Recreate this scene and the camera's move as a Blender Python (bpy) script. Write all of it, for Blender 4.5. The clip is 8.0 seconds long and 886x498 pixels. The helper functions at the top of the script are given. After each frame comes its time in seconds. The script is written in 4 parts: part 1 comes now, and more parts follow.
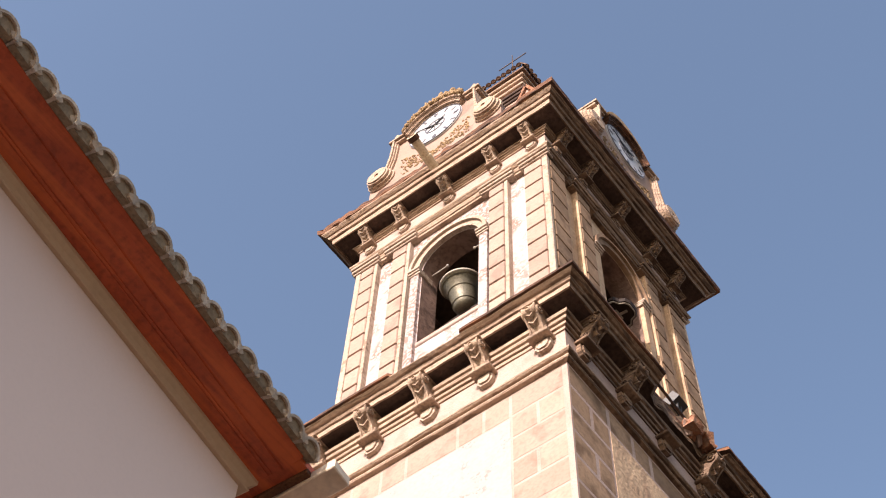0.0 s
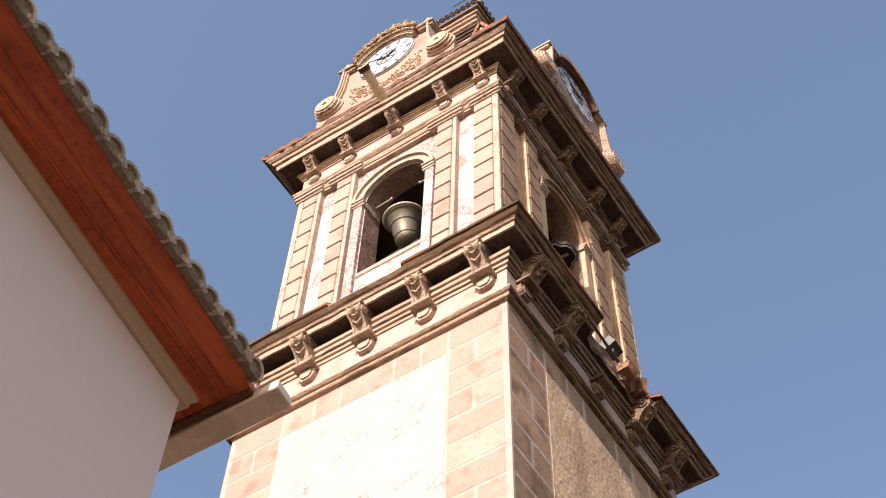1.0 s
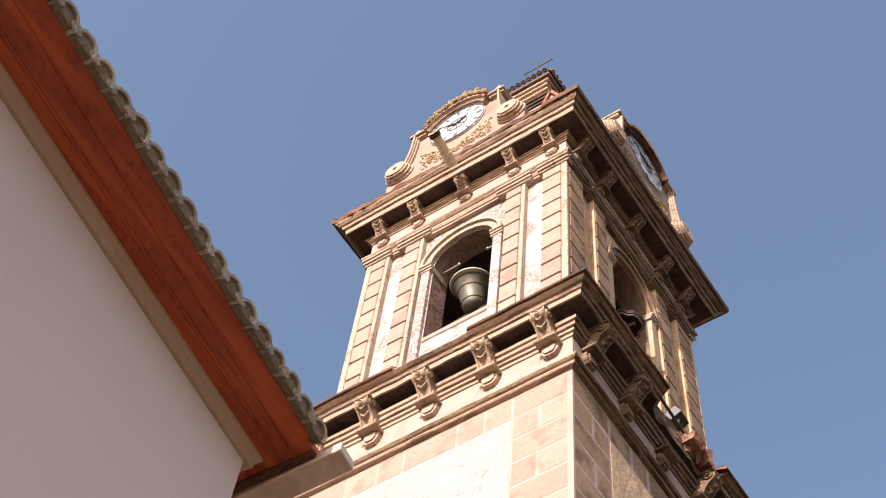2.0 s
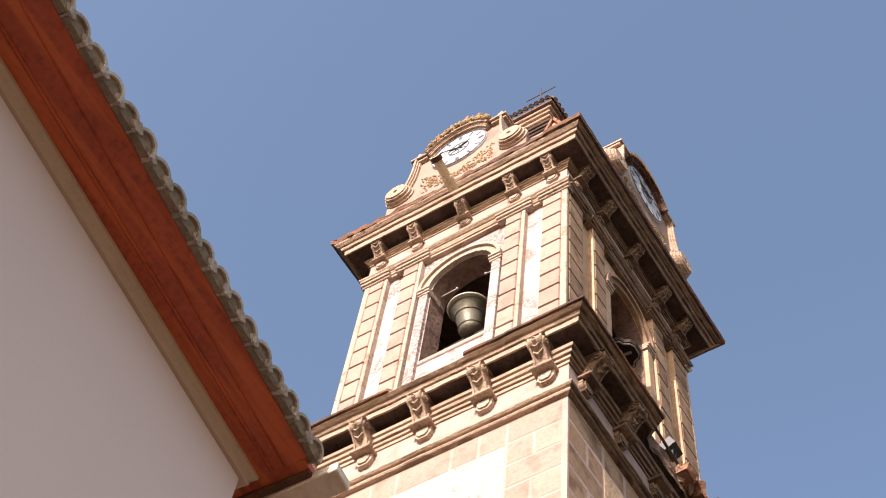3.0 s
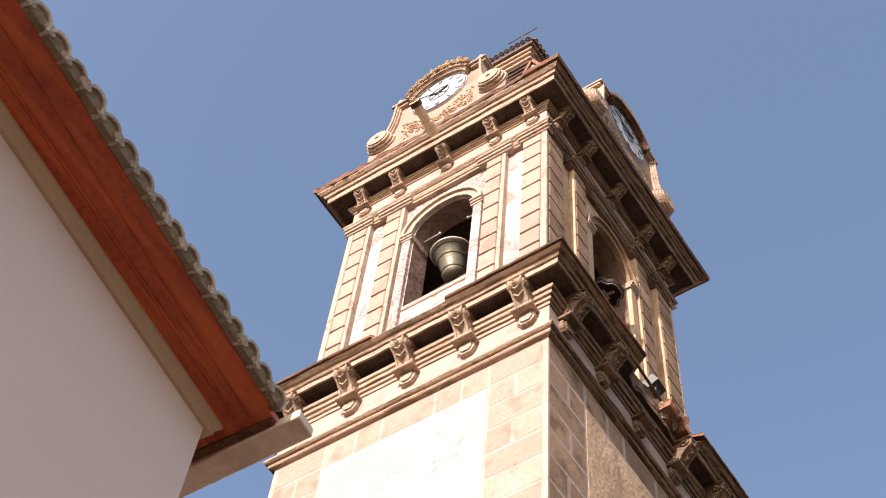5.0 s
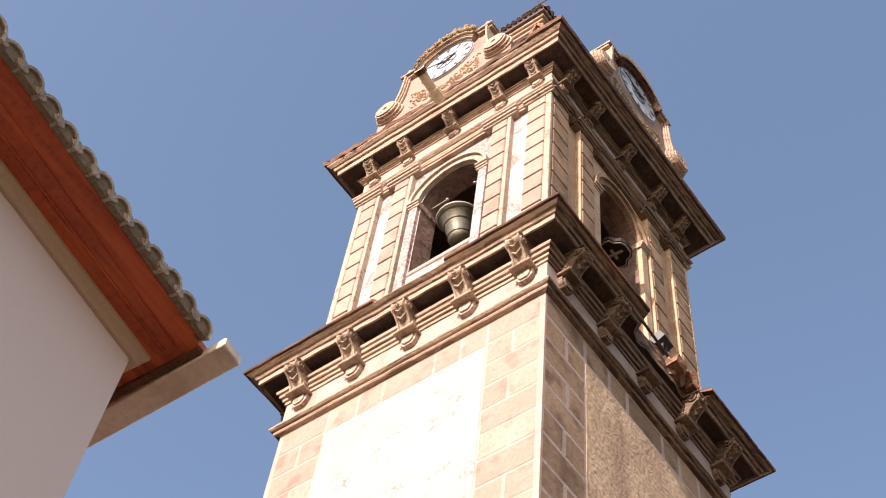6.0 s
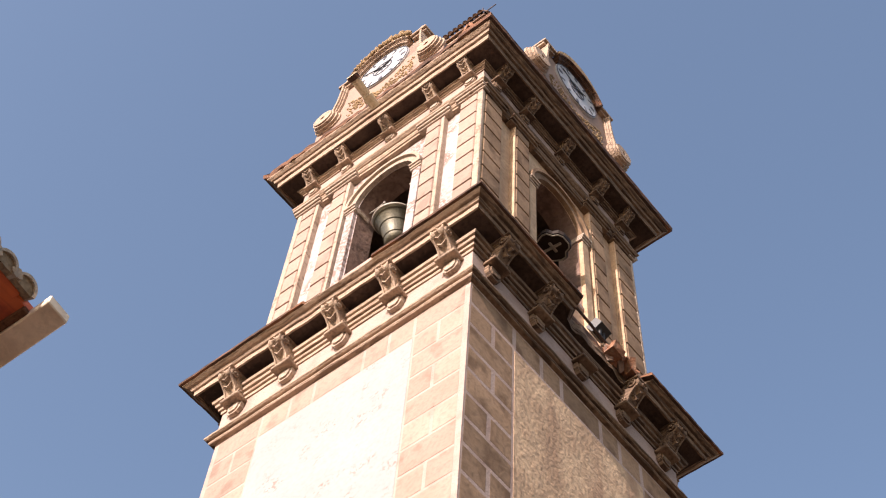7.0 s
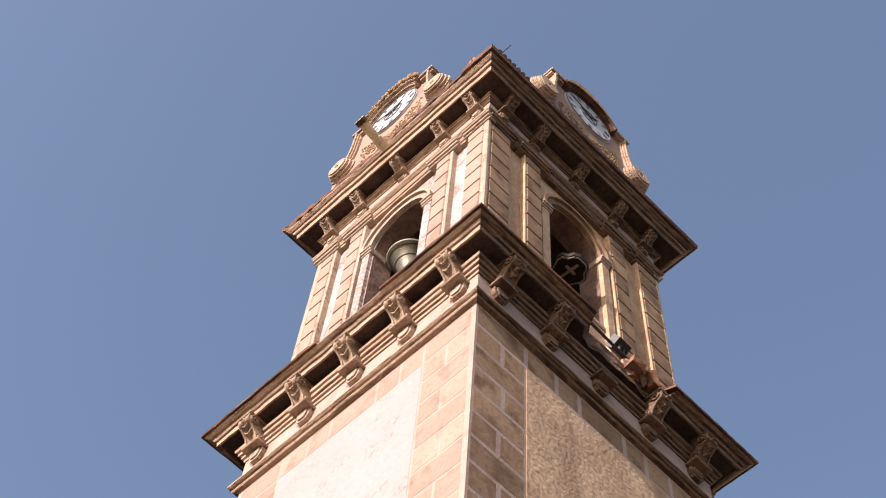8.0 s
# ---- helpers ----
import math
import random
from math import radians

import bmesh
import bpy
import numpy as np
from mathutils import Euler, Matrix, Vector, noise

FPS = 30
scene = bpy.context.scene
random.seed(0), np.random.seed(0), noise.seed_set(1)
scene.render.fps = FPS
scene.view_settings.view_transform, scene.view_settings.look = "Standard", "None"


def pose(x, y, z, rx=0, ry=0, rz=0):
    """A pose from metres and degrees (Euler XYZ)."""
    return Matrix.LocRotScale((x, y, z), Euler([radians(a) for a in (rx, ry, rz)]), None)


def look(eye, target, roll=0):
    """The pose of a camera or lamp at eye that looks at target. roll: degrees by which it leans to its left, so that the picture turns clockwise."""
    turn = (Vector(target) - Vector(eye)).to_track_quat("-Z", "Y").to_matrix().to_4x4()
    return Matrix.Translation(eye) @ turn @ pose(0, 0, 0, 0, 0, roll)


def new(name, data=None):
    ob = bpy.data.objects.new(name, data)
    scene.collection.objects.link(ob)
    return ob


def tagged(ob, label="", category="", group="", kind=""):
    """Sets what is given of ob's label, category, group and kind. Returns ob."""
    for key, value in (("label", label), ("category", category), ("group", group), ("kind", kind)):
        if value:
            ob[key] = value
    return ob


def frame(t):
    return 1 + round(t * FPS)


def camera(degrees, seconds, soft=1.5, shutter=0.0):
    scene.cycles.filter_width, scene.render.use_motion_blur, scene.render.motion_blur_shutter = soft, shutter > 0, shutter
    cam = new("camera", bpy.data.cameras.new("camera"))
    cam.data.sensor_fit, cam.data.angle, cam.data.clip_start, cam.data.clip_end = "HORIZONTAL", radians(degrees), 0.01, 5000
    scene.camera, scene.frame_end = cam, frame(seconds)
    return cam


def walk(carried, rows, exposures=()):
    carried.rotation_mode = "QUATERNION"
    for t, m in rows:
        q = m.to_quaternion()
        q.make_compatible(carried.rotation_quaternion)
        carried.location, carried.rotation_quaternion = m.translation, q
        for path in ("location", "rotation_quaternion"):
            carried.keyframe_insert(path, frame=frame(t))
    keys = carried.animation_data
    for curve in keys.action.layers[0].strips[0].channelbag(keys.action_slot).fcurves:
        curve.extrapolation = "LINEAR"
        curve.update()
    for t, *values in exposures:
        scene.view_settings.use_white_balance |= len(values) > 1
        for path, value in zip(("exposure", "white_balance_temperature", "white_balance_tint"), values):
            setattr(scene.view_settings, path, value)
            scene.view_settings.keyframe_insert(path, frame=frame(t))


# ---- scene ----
# ---- camera ----
cam = camera(34.0, 8.0, soft=1.15)
PATH = [
    (0.0, pose(8.561, -13.038, 1.934, 151.94, -1.66, 36.35)),
    (0.2, pose(8.528, -13.035, 1.944, 150.29, -2.08, 36.10)),
    (0.5, pose(8.479, -13.030, 1.959, 149.49, -1.54, 34.82)),
    (0.8, pose(8.435, -13.019, 1.965, 149.65, -1.49, 33.39)),
    (1.0, pose(8.406, -13.012, 1.969, 149.60, -1.13, 32.25)),
    (1.2, pose(8.424, -13.024, 1.952, 150.45, -1.49, 31.93)),
    (1.5, pose(8.451, -13.042, 1.927, 152.35, -3.23, 32.23)),
    (1.7, pose(8.469, -13.042, 1.901, 152.15, -4.03, 32.74)),
    (2.8, pose(8.422, -13.065, 1.876, 152.45, -4.23, 31.37)),
    (3.0, pose(8.432, -13.063, 1.863, 153.24, -4.67, 31.09)),
    (3.2, pose(8.446, -13.068, 1.846, 153.18, -5.29, 30.74)),
    (3.5, pose(8.467, -13.075, 1.820, 152.92, -5.44, 29.90)),
    (3.8, pose(8.478, -13.081, 1.822, 153.04, -5.24, 29.06)),
    (4.0, pose(8.485, -13.086, 1.824, 153.23, -4.98, 29.16)),
    (4.2, pose(8.497, -13.078, 1.817, 152.56, -4.70, 29.00)),
    (4.5, pose(8.514, -13.067, 1.806, 150.97, -4.22, 29.46)),
    (4.7, pose(8.574, -13.064, 1.812, 151.10, -3.65, 30.55)),
    (5.8, pose(9.082, -12.250, 1.777, 150.00, -5.57, 35.64)),
    (6.0, pose(9.172, -12.078, 1.758, 150.32, -4.57, 35.23)),
    (6.2, pose(9.271, -11.866, 1.751, 151.15, -3.80, 37.52)),
    (6.5, pose(9.420, -11.548, 1.741, 152.15, -5.60, 39.01)),
    (6.8, pose(9.552, -11.138, 1.755, 151.70, -2.55, 38.82)),
    (7.0, pose(9.640, -10.864, 1.765, 151.50, -2.84, 37.92)),
    (7.2, pose(9.704, -10.601, 1.768, 151.63, -1.04, 39.21)),
    (7.5, pose(9.801, -10.207, 1.772, 151.72, -4.19, 42.39)),
    (7.7, pose(9.853, -10.008, 1.740, 152.03, -2.25, 43.06)),
    (8.0, pose(9.931, -9.710, 1.691, 153.92, -2.93, 43.50)),
]
walk(cam, PATH, [(0.0, 1.0, 7000, 13), (1.0, 1.0, 7000, 13), (1.5, 0.95, 7000, 13), (3.0, 1.06, 7000, 13), (4.7, 1.06, 7000, 13), (6.5, 1.04, 7000, 13), (7.0, 0.97, 7000, 13), (7.5, 0.87, 7000, 14), (8.0, 0.83, 7000, 15)])

# ---- light ----
SUN_TO = Vector((0.08, -0.86, 0.48)).normalized()
world = bpy.data.worlds.new("sky")
scene.world = world
world.use_nodes = True
wn = world.node_tree
bg = wn.nodes["Background"]
sky = wn.nodes.new("ShaderNodeTexSky")
sky.sky_type = "NISHITA"
sky.sun_disc = False
sky.sun_elevation = math.asin(SUN_TO.z)
sky.sun_rotation = math.atan2(SUN_TO.x, SUN_TO.y)
sky.air_density, sky.dust_density, sky.ozone_density = 1.0, 2.0, 1.1
wn.links.new(sky.outputs[0], bg.inputs[0])
bg.inputs[1].default_value = 0.137
sun_data = bpy.data.lights.new("sun", "SUN")
sun_data.energy, sun_data.angle, sun_data.color = 4.6, radians(0.55), (1.0, 0.897, 0.912)
sun_ob = new("sun", sun_data)
sun_ob.matrix_world = look((-20, -40, 60), Vector((-20, -40, 60)) - SUN_TO)


# ---- materials ----
def mat(name, col, col2=None, scale=2.0, rough=0.85, metal=0.0, bump=0.3, fine=40.0, stain=None, stain_amt=0.5,
        stain_scale=0.7, vary=0.0, streak=False, grain=1.0, edge=(0.5, 0.66), patchy=0.0, gather=(0.5, 0.62)):
    """Two scales of noise between two colours, stains of a third, fine relief, and some change from piece to piece."""
    m = bpy.data.materials.new(name)
    m.use_nodes = True
    n, l = m.node_tree.nodes, m.node_tree.links
    b = n["Principled BSDF"]
    b.inputs["Roughness"].default_value, b.inputs["Metallic"].default_value = rough, metal
    b.inputs["Specular IOR Level"].default_value = 0.5 if rough < 0.7 else 0.2
    geo = n.new("ShaderNodeNewGeometry")
    col2 = col2 or tuple(c * 0.7 for c in col)

    def noise_tex(s, detail=6, stretch=False):
        t = n.new("ShaderNodeTexNoise")
        t.inputs["Scale"].default_value, t.inputs["Detail"].default_value = s, detail
        src = geo.outputs["Position"]
        if stretch:
            mp = n.new("ShaderNodeMapping")
            mp.inputs["Scale"].default_value = {"y": (1, 0.05, 1), "flat": (0.4, 0.4, 8.0)}.get(stretch, (1, 1, 0.22))
            l.new(src, mp.inputs[0])
            src = mp.outputs[0]
        l.new(src, t.inputs["Vector"])
        return t

    def mix(fac, a, c):
        x = n.new("ShaderNodeMix")
        x.data_type = "RGBA"
        l.new(fac, x.inputs[0])
        for sock, v in ((x.inputs[6], a), (x.inputs[7], c)):
            if isinstance(v, tuple):
                sock.default_value = (*v, 1)
            else:
                l.new(v, sock)
        return x.outputs[2]

    def ramp(src, lo, hi):
        r = n.new("ShaderNodeMapRange")
        r.inputs[1].default_value, r.inputs[2].default_value = lo, hi
        l.new(src, r.inputs[0])
        return r.outputs[0]

    big, small = noise_tex(scale), noise_tex(fine, 8)
    c = mix(ramp(big.outputs[0], 0.32, 0.68), col, col2)
    g = n.new("ShaderNodeMath")
    g.operation = "MULTIPLY"
    g.inputs[1].default_value = grain
    l.new(ramp(small.outputs[0], 0.45, 0.75), g.inputs[0])
    c = mix(g.outputs[0], c, tuple(v * 0.72 for v in col2))
    if stain:
        s = noise_tex(stain_scale, 9, streak)
        f = ramp(s.outputs[0], *edge)
        k = n.new("ShaderNodeMath")
        k.operation = "MULTIPLY"
        k.inputs[1].default_value = stain_amt
        l.new(f, k.inputs[0])
        if patchy:             # the stain gathers in patches of about this size
            both_ways = n.new("ShaderNodeMath")
            both_ways.operation = "MULTIPLY"
            l.new(ramp(noise_tex(1 / patchy, 3).outputs[0], *gather), both_ways.inputs[0])
            l.new(f, both_ways.inputs[1])
            l.new(both_ways.outputs[0], k.inputs[0])
        c = mix(k.outputs[0], c, stain)
    if vary:
        info = n.new("ShaderNodeObjectInfo")
        hsv = n.new("ShaderNodeHueSaturation")
        r = n.new("ShaderNodeMapRange")
        r.inputs[3].default_value, r.inputs[4].default_value = 1 - vary, 1 + vary
        l.new(info.outputs["Random"], r.inputs[0])
        l.new(r.outputs[0], hsv.inputs["Value"])
        l.new(c, hsv.inputs["Color"])
        c = hsv.outputs[0]
    l.new(c, b.inputs["Base Color"])
    if bump:
        bp = n.new("ShaderNodeBump")
        bp.inputs["Strength"].default_value, bp.inputs["Distance"].default_value = bump, 0.03
        both = n.new("ShaderNodeMath")
        both.operation = "ADD"
        mid = noise_tex(fine * 0.25, 6)
        l.new(mid.outputs[0], both.inputs[0])
        l.new(small.outputs[0], both.inputs[1])
        l.new(both.outputs[0], bp.inputs["Height"])
        l.new(bp.outputs[0], b.inputs["Normal"])
    return m


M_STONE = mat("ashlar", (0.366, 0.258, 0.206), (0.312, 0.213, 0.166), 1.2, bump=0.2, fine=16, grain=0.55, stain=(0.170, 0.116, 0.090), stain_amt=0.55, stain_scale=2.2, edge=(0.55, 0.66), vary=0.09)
# Ashlar of the side faces: brown patina, with those faces' shade in the tone.
M_BROWN_SHADED = mat("brown_weathered_shaded_ashlar", (0.320, 0.208, 0.130), (0.240, 0.152, 0.092), 1.4, bump=0.2, fine=14, grain=0.7, stain=(0.120, 0.069, 0.039), stain_amt=0.75, stain_scale=2.4, vary=0.18)
M_MORTAR = mat("lime_mortar", (0.412, 0.313, 0.268), (0.362, 0.268, 0.226), 1.5, bump=0.3, fine=30, grain=0.6, stain=(0.250, 0.160, 0.125), stain_amt=0.45, stain_scale=2.2)
M_PLASTER = mat("lime_plaster", (0.356, 0.298, 0.294), (0.334, 0.276, 0.266), 0.9, bump=0.25, fine=14, grain=0.35, stain=(0.195, 0.150, 0.118), stain_amt=0.75, stain_scale=17.0, edge=(0.56, 0.59), patchy=0.55, gather=(0.52, 0.63))
M_TRIM = mat("carved_stone", (0.455, 0.335, 0.250), (0.360, 0.256, 0.184), 1.6, bump=0.5, fine=18, grain=0.7, stain=(0.110, 0.070, 0.046), stain_amt=0.55, stain_scale=5.0, streak="flat", edge=(0.54, 0.58))
# Darker trim for the side faces: dirt and missing sun put into one colour.
M_TRIM_DIRT_SHADE = mat("dirty_shaded_moulding", (0.250, 0.168, 0.112), (0.165, 0.107, 0.070), 2.2, bump=0.6, fine=16, stain=(0.066, 0.041, 0.028), stain_amt=0.85, stain_scale=5.0, streak="flat", edge=(0.48, 0.56))
M_PALE = mat("pale_limestone", (0.430, 0.340, 0.268), (0.365, 0.275, 0.208), 1.8, bump=0.4, fine=18, stain=(0.185, 0.120, 0.080), stain_amt=0.75, stain_scale=9.0, edge=(0.50, 0.55), patchy=0.6)
# Weathered brown stone, dark enough to hold the shade under the cornices.
M_CORNICE = mat("weathered_shaded_cornice", (0.105, 0.068, 0.052), (0.066, 0.043, 0.034), 1.8, bump=0.6, fine=14, stain=(0.038, 0.024, 0.019), stain_amt=0.75, stain_scale=1.5)
# Lichened cornice edges; the same dark tone paints shade on one clock hood.
M_LICHEN_SHADE = mat("lichened_shaded_stone", (0.095, 0.050, 0.032), (0.048, 0.029, 0.021), 2.2, bump=0.8, fine=12, stain=(0.25, 0.112, 0.058), stain_amt=0.7, stain_scale=2.6, streak="flat", edge=(0.51, 0.60))
M_RUST = mat("rusty_iron", (0.17, 0.075, 0.035), (0.10, 0.045, 0.025), 6, bump=0.4)
M_CONSOLE = mat("weathered_console", (0.390, 0.285, 0.205), (0.285, 0.204, 0.145), 3, bump=0.5, fine=22, stain=(0.100, 0.069, 0.055), stain_amt=0.5, stain_scale=3)
M_BARE = mat("flaked_plaster", (0.430, 0.368, 0.355), (0.390, 0.325, 0.308), 1.4, bump=0.5, fine=12, stain=(0.225, 0.150, 0.120), stain_amt=0.95, stain_scale=13.0, edge=(0.47, 0.50), patchy=0.7, gather=(0.44, 0.56))
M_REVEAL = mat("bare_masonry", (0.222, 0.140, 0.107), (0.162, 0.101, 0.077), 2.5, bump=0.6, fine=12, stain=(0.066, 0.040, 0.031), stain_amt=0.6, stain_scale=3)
M_OCHRE = mat("ochre_plaster", (0.560, 0.395, 0.255), (0.410, 0.275, 0.175), 2.4, bump=0.5, fine=12, grain=0.75, stain=(0.270, 0.160, 0.103), stain_amt=0.6, stain_scale=1.8, streak=True)
M_CREST = mat("lichened_carving", (0.385, 0.262, 0.140), (0.275, 0.182, 0.098), 4, bump=0.5, fine=25, stain=(0.120, 0.080, 0.045), stain_amt=0.55, stain_scale=6)
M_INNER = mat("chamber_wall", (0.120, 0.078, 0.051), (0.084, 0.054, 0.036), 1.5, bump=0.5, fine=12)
M_BRICK = mat("bare_brick", (0.30, 0.135, 0.075), (0.20, 0.095, 0.055), 5, bump=0.6, fine=18, stain=(0.36, 0.26, 0.19), stain_amt=0.5, stain_scale=6)
M_CLAY = mat("clay_tile", (0.56, 0.48, 0.40), (0.44, 0.36, 0.29), 4, bump=0.4, fine=30, stain=(0.25, 0.20, 0.155), stain_amt=0.5, stain_scale=5, vary=0.15)
M_TILE_MORTAR = mat("tile_bedding", (0.30, 0.225, 0.150), (0.22, 0.165, 0.11), 6, bump=0.5, fine=30)
M_BED = mat("pale_tile_bed", (0.52, 0.41, 0.31), (0.42, 0.32, 0.235), 5, bump=0.5, fine=25)
M_OLD_TILE = mat("dark_roof_tile", (0.20, 0.115, 0.075), (0.13, 0.085, 0.06), 5, bump=0.5, fine=25, vary=0.2)
M_WHITE = mat("limewash", (0.665, 0.515, 0.450), (0.640, 0.492, 0.430), 0.4, bump=0.0, fine=30, grain=0.08, stain=(0.600, 0.460, 0.400), stain_amt=0.4, stain_scale=0.6, streak=True)
M_BEIGE = mat("beige_paint", (0.560, 0.420, 0.300), (0.525, 0.390, 0.278), 2, rough=0.7, bump=0.1, fine=25, grain=0.3, stain=(0.43, 0.315, 0.222), stain_amt=0.2, stain_scale=3)
M_RED = mat("red_ochre_paint", (0.50, 0.090, 0.030), (0.38, 0.066, 0.022), 2, rough=0.6, bump=0.2, fine=20, stain=(0.66, 0.145, 0.04), stain_amt=0.7, stain_scale=11, streak="y", edge=(0.48, 0.62))
M_SLAB = mat("rendered_slab", (0.82, 0.675, 0.525), (0.74, 0.595, 0.450), 2.5, bump=0.3, fine=22, grain=0.5, stain=(0.52, 0.39, 0.28), stain_amt=0.5, stain_scale=3)
M_IRON = mat("wrought_iron", (0.05, 0.04, 0.035), (0.09, 0.05, 0.03), 8, rough=0.6, metal=0.6, bump=0.3)
M_BRONZE = mat("bell_bronze", (0.165, 0.150, 0.105), (0.125, 0.112, 0.08), 5, rough=0.5, metal=0.45, bump=0.15, fine=30)
M_YOKE = mat("painted_yoke", (0.022, 0.014, 0.01), (0.03, 0.018, 0.012), 6, rough=0.7, metal=0.0, bump=0.3)
M_YOKE_EDGE = mat("pale_yoke_edge", (0.434, 0.392, 0.322), (0.350, 0.308, 0.252), 8, rough=0.5, bump=0.2)
M_DIAL = mat("enamel_dial", (0.525, 0.525, 0.525), (0.485, 0.485, 0.492), 3, rough=0.3, bump=0.05, stain=(0.361, 0.341, 0.315), stain_amt=0.3, stain_scale=4)
M_BLACK = mat("black_paint", (0.02, 0.02, 0.025), (0.03, 0.03, 0.035), 6, rough=0.5, bump=0.1)
M_FIGURE = mat("faded_figure", (0.06, 0.06, 0.075), (0.09, 0.09, 0.11), 6, rough=0.5, bump=0.1)
M_LAMP = mat("black_lamp_housing", (0.012, 0.012, 0.012), (0.02, 0.018, 0.016), 8, rough=0.55, metal=0.0, bump=0.1)
M_GLASS = mat("lamp_glass", (0.10, 0.10, 0.10), (0.08, 0.08, 0.08), 3, rough=0.35, bump=0.0)
M_SPOUT = mat("spout_stone", (0.607, 0.508, 0.353), (0.541, 0.443, 0.295), 4, bump=0.4, fine=25)
M_GROUND = mat("street_paving", (0.115, 0.080, 0.053), (0.096, 0.068, 0.046), 0.8, bump=0.4, fine=9, stain=(0.085, 0.062, 0.043), stain_amt=0.5, stain_scale=1.5)


# ---- mesh helpers ----
A, B = 2.60, 2.666          # half width of the shaft across and along
SKEW = 0.0307               # the tower's plan is a little out of square


def skewed(v):
    return Vector((v[0] + SKEW * (v[1] + 2.6), v[1], v[2]))


def along(k):
    """The small turn of sides 1 and 3 that keeps their pieces flush with the skewed wall."""
    return Matrix.Rotation(-math.atan(SKEW) if k % 2 else 0.0, 4, "Z")


def part(name, bm, material, parent=None, label="", skew=False, smooth=False):
    me = bpy.data.meshes.new(name)
    if skew:
        for v in bm.verts:
            v.co = skewed(v.co)
    bmesh.ops.recalc_face_normals(bm, faces=bm.faces)
    bm.to_mesh(me)
    bm.free()
    me.materials.append(material)
    if smooth:
        me.polygons.foreach_set("use_smooth", [True] * len(me.polygons))
    ob = new(name, me)
    ob.parent = parent
    if label:
        tagged(ob, label)
    return ob


def share(name, ob, m, parent, label=""):
    """Another object on the mesh of ob."""
    o = new(name, ob.data)
    o.parent = parent
    o.matrix_basis = m
    if label:
        tagged(o, label)
    return o


def box(bm, x0, x1, y0, y1, z0, z1, bev=0.0, m=None):
    vs = [bm.verts.new((x, y, z)) for x in (x0, x1) for y in (y0, y1) for z in (z0, z1)]
    fs = [bm.faces.new([vs[i] for i in f]) for f in ((0, 1, 3, 2), (4, 6, 7, 5), (0, 4, 5, 1), (2, 3, 7, 6), (0, 2, 6, 4), (1, 5, 7, 3))]
    if bev:
        es = list({e for f in fs for e in f.edges})
        vs = list({v for f in bmesh.ops.bevel(bm, geom=es, offset=bev, segments=1, affect="EDGES")["faces"] for v in f.verts} | {v for v in vs if v.is_valid})
    if m:
        bmesh.ops.transform(bm, matrix=m, verts=vs)
    return vs


def prism(bm, outline, axis, a, b):
    """Closed outline of pairs, pushed along an axis from a to b. axis x: pairs are (y, z); y: (x, z); z: (x, y)."""
    def at(q, t):
        return {"x": (t, q[0], q[1]), "y": (q[0], t, q[1]), "z": (q[0], q[1], t)}[axis]
    lo, hi = [bm.verts.new(at(q, a)) for q in outline], [bm.verts.new(at(q, b)) for q in outline]
    n = len(outline)
    for i in range(n):
        bm.faces.new((lo[i], lo[(i + 1) % n], hi[(i + 1) % n], hi[i]))
    bm.faces.new(lo[::-1])
    bm.faces.new(hi)
    return lo + hi


def strip(bm, inner, outer, y0, y1):
    """A solid band between two open lines of (x, z) pairs, from y0 to y1."""
    q = [[bm.verts.new((x, y, z)) for x, z in line] for y in (y0, y1) for line in (inner, outer)]
    a, b, c, d = q
    for i in range(len(a) - 1):
        for s, t in ((a, b), (b, d), (d, c), (c, a)):
            bm.faces.new((s[i], s[i + 1], t[i + 1], t[i]))
    for i in (0, -1):
        bm.faces.new((a[i], b[i], d[i], c[i]))


def lathe(bm, profile, n=32, centre=(0, 0, 0), flip=None):
    rings = []
    for r, z in profile:
        rings.append([bm.verts.new((centre[0] + r * math.cos(2 * math.pi * i / n), centre[1] + r * math.sin(2 * math.pi * i / n), centre[2] + z)) for i in range(n)])
    for p, q in zip(rings, rings[1:]):
        for i in range(n):
            bm.faces.new((p[i], p[(i + 1) % n], q[(i + 1) % n], q[i]))
    bm.faces.new(rings[0][::-1])
    bm.faces.new(rings[-1])
    return [v for r in rings for v in r]


def rod(bm, a, b, r, n=10, r2=None):
    a, b = Vector(a), Vector(b)
    vs = lathe(bm, [(r, 0), (r2 if r2 is not None else r, (b - a).length)], n)
    bmesh.ops.transform(bm, matrix=Matrix.Translation(a) @ (b - a).to_track_quat("Z", "Y").to_matrix().to_4x4(), verts=vs)
    return vs


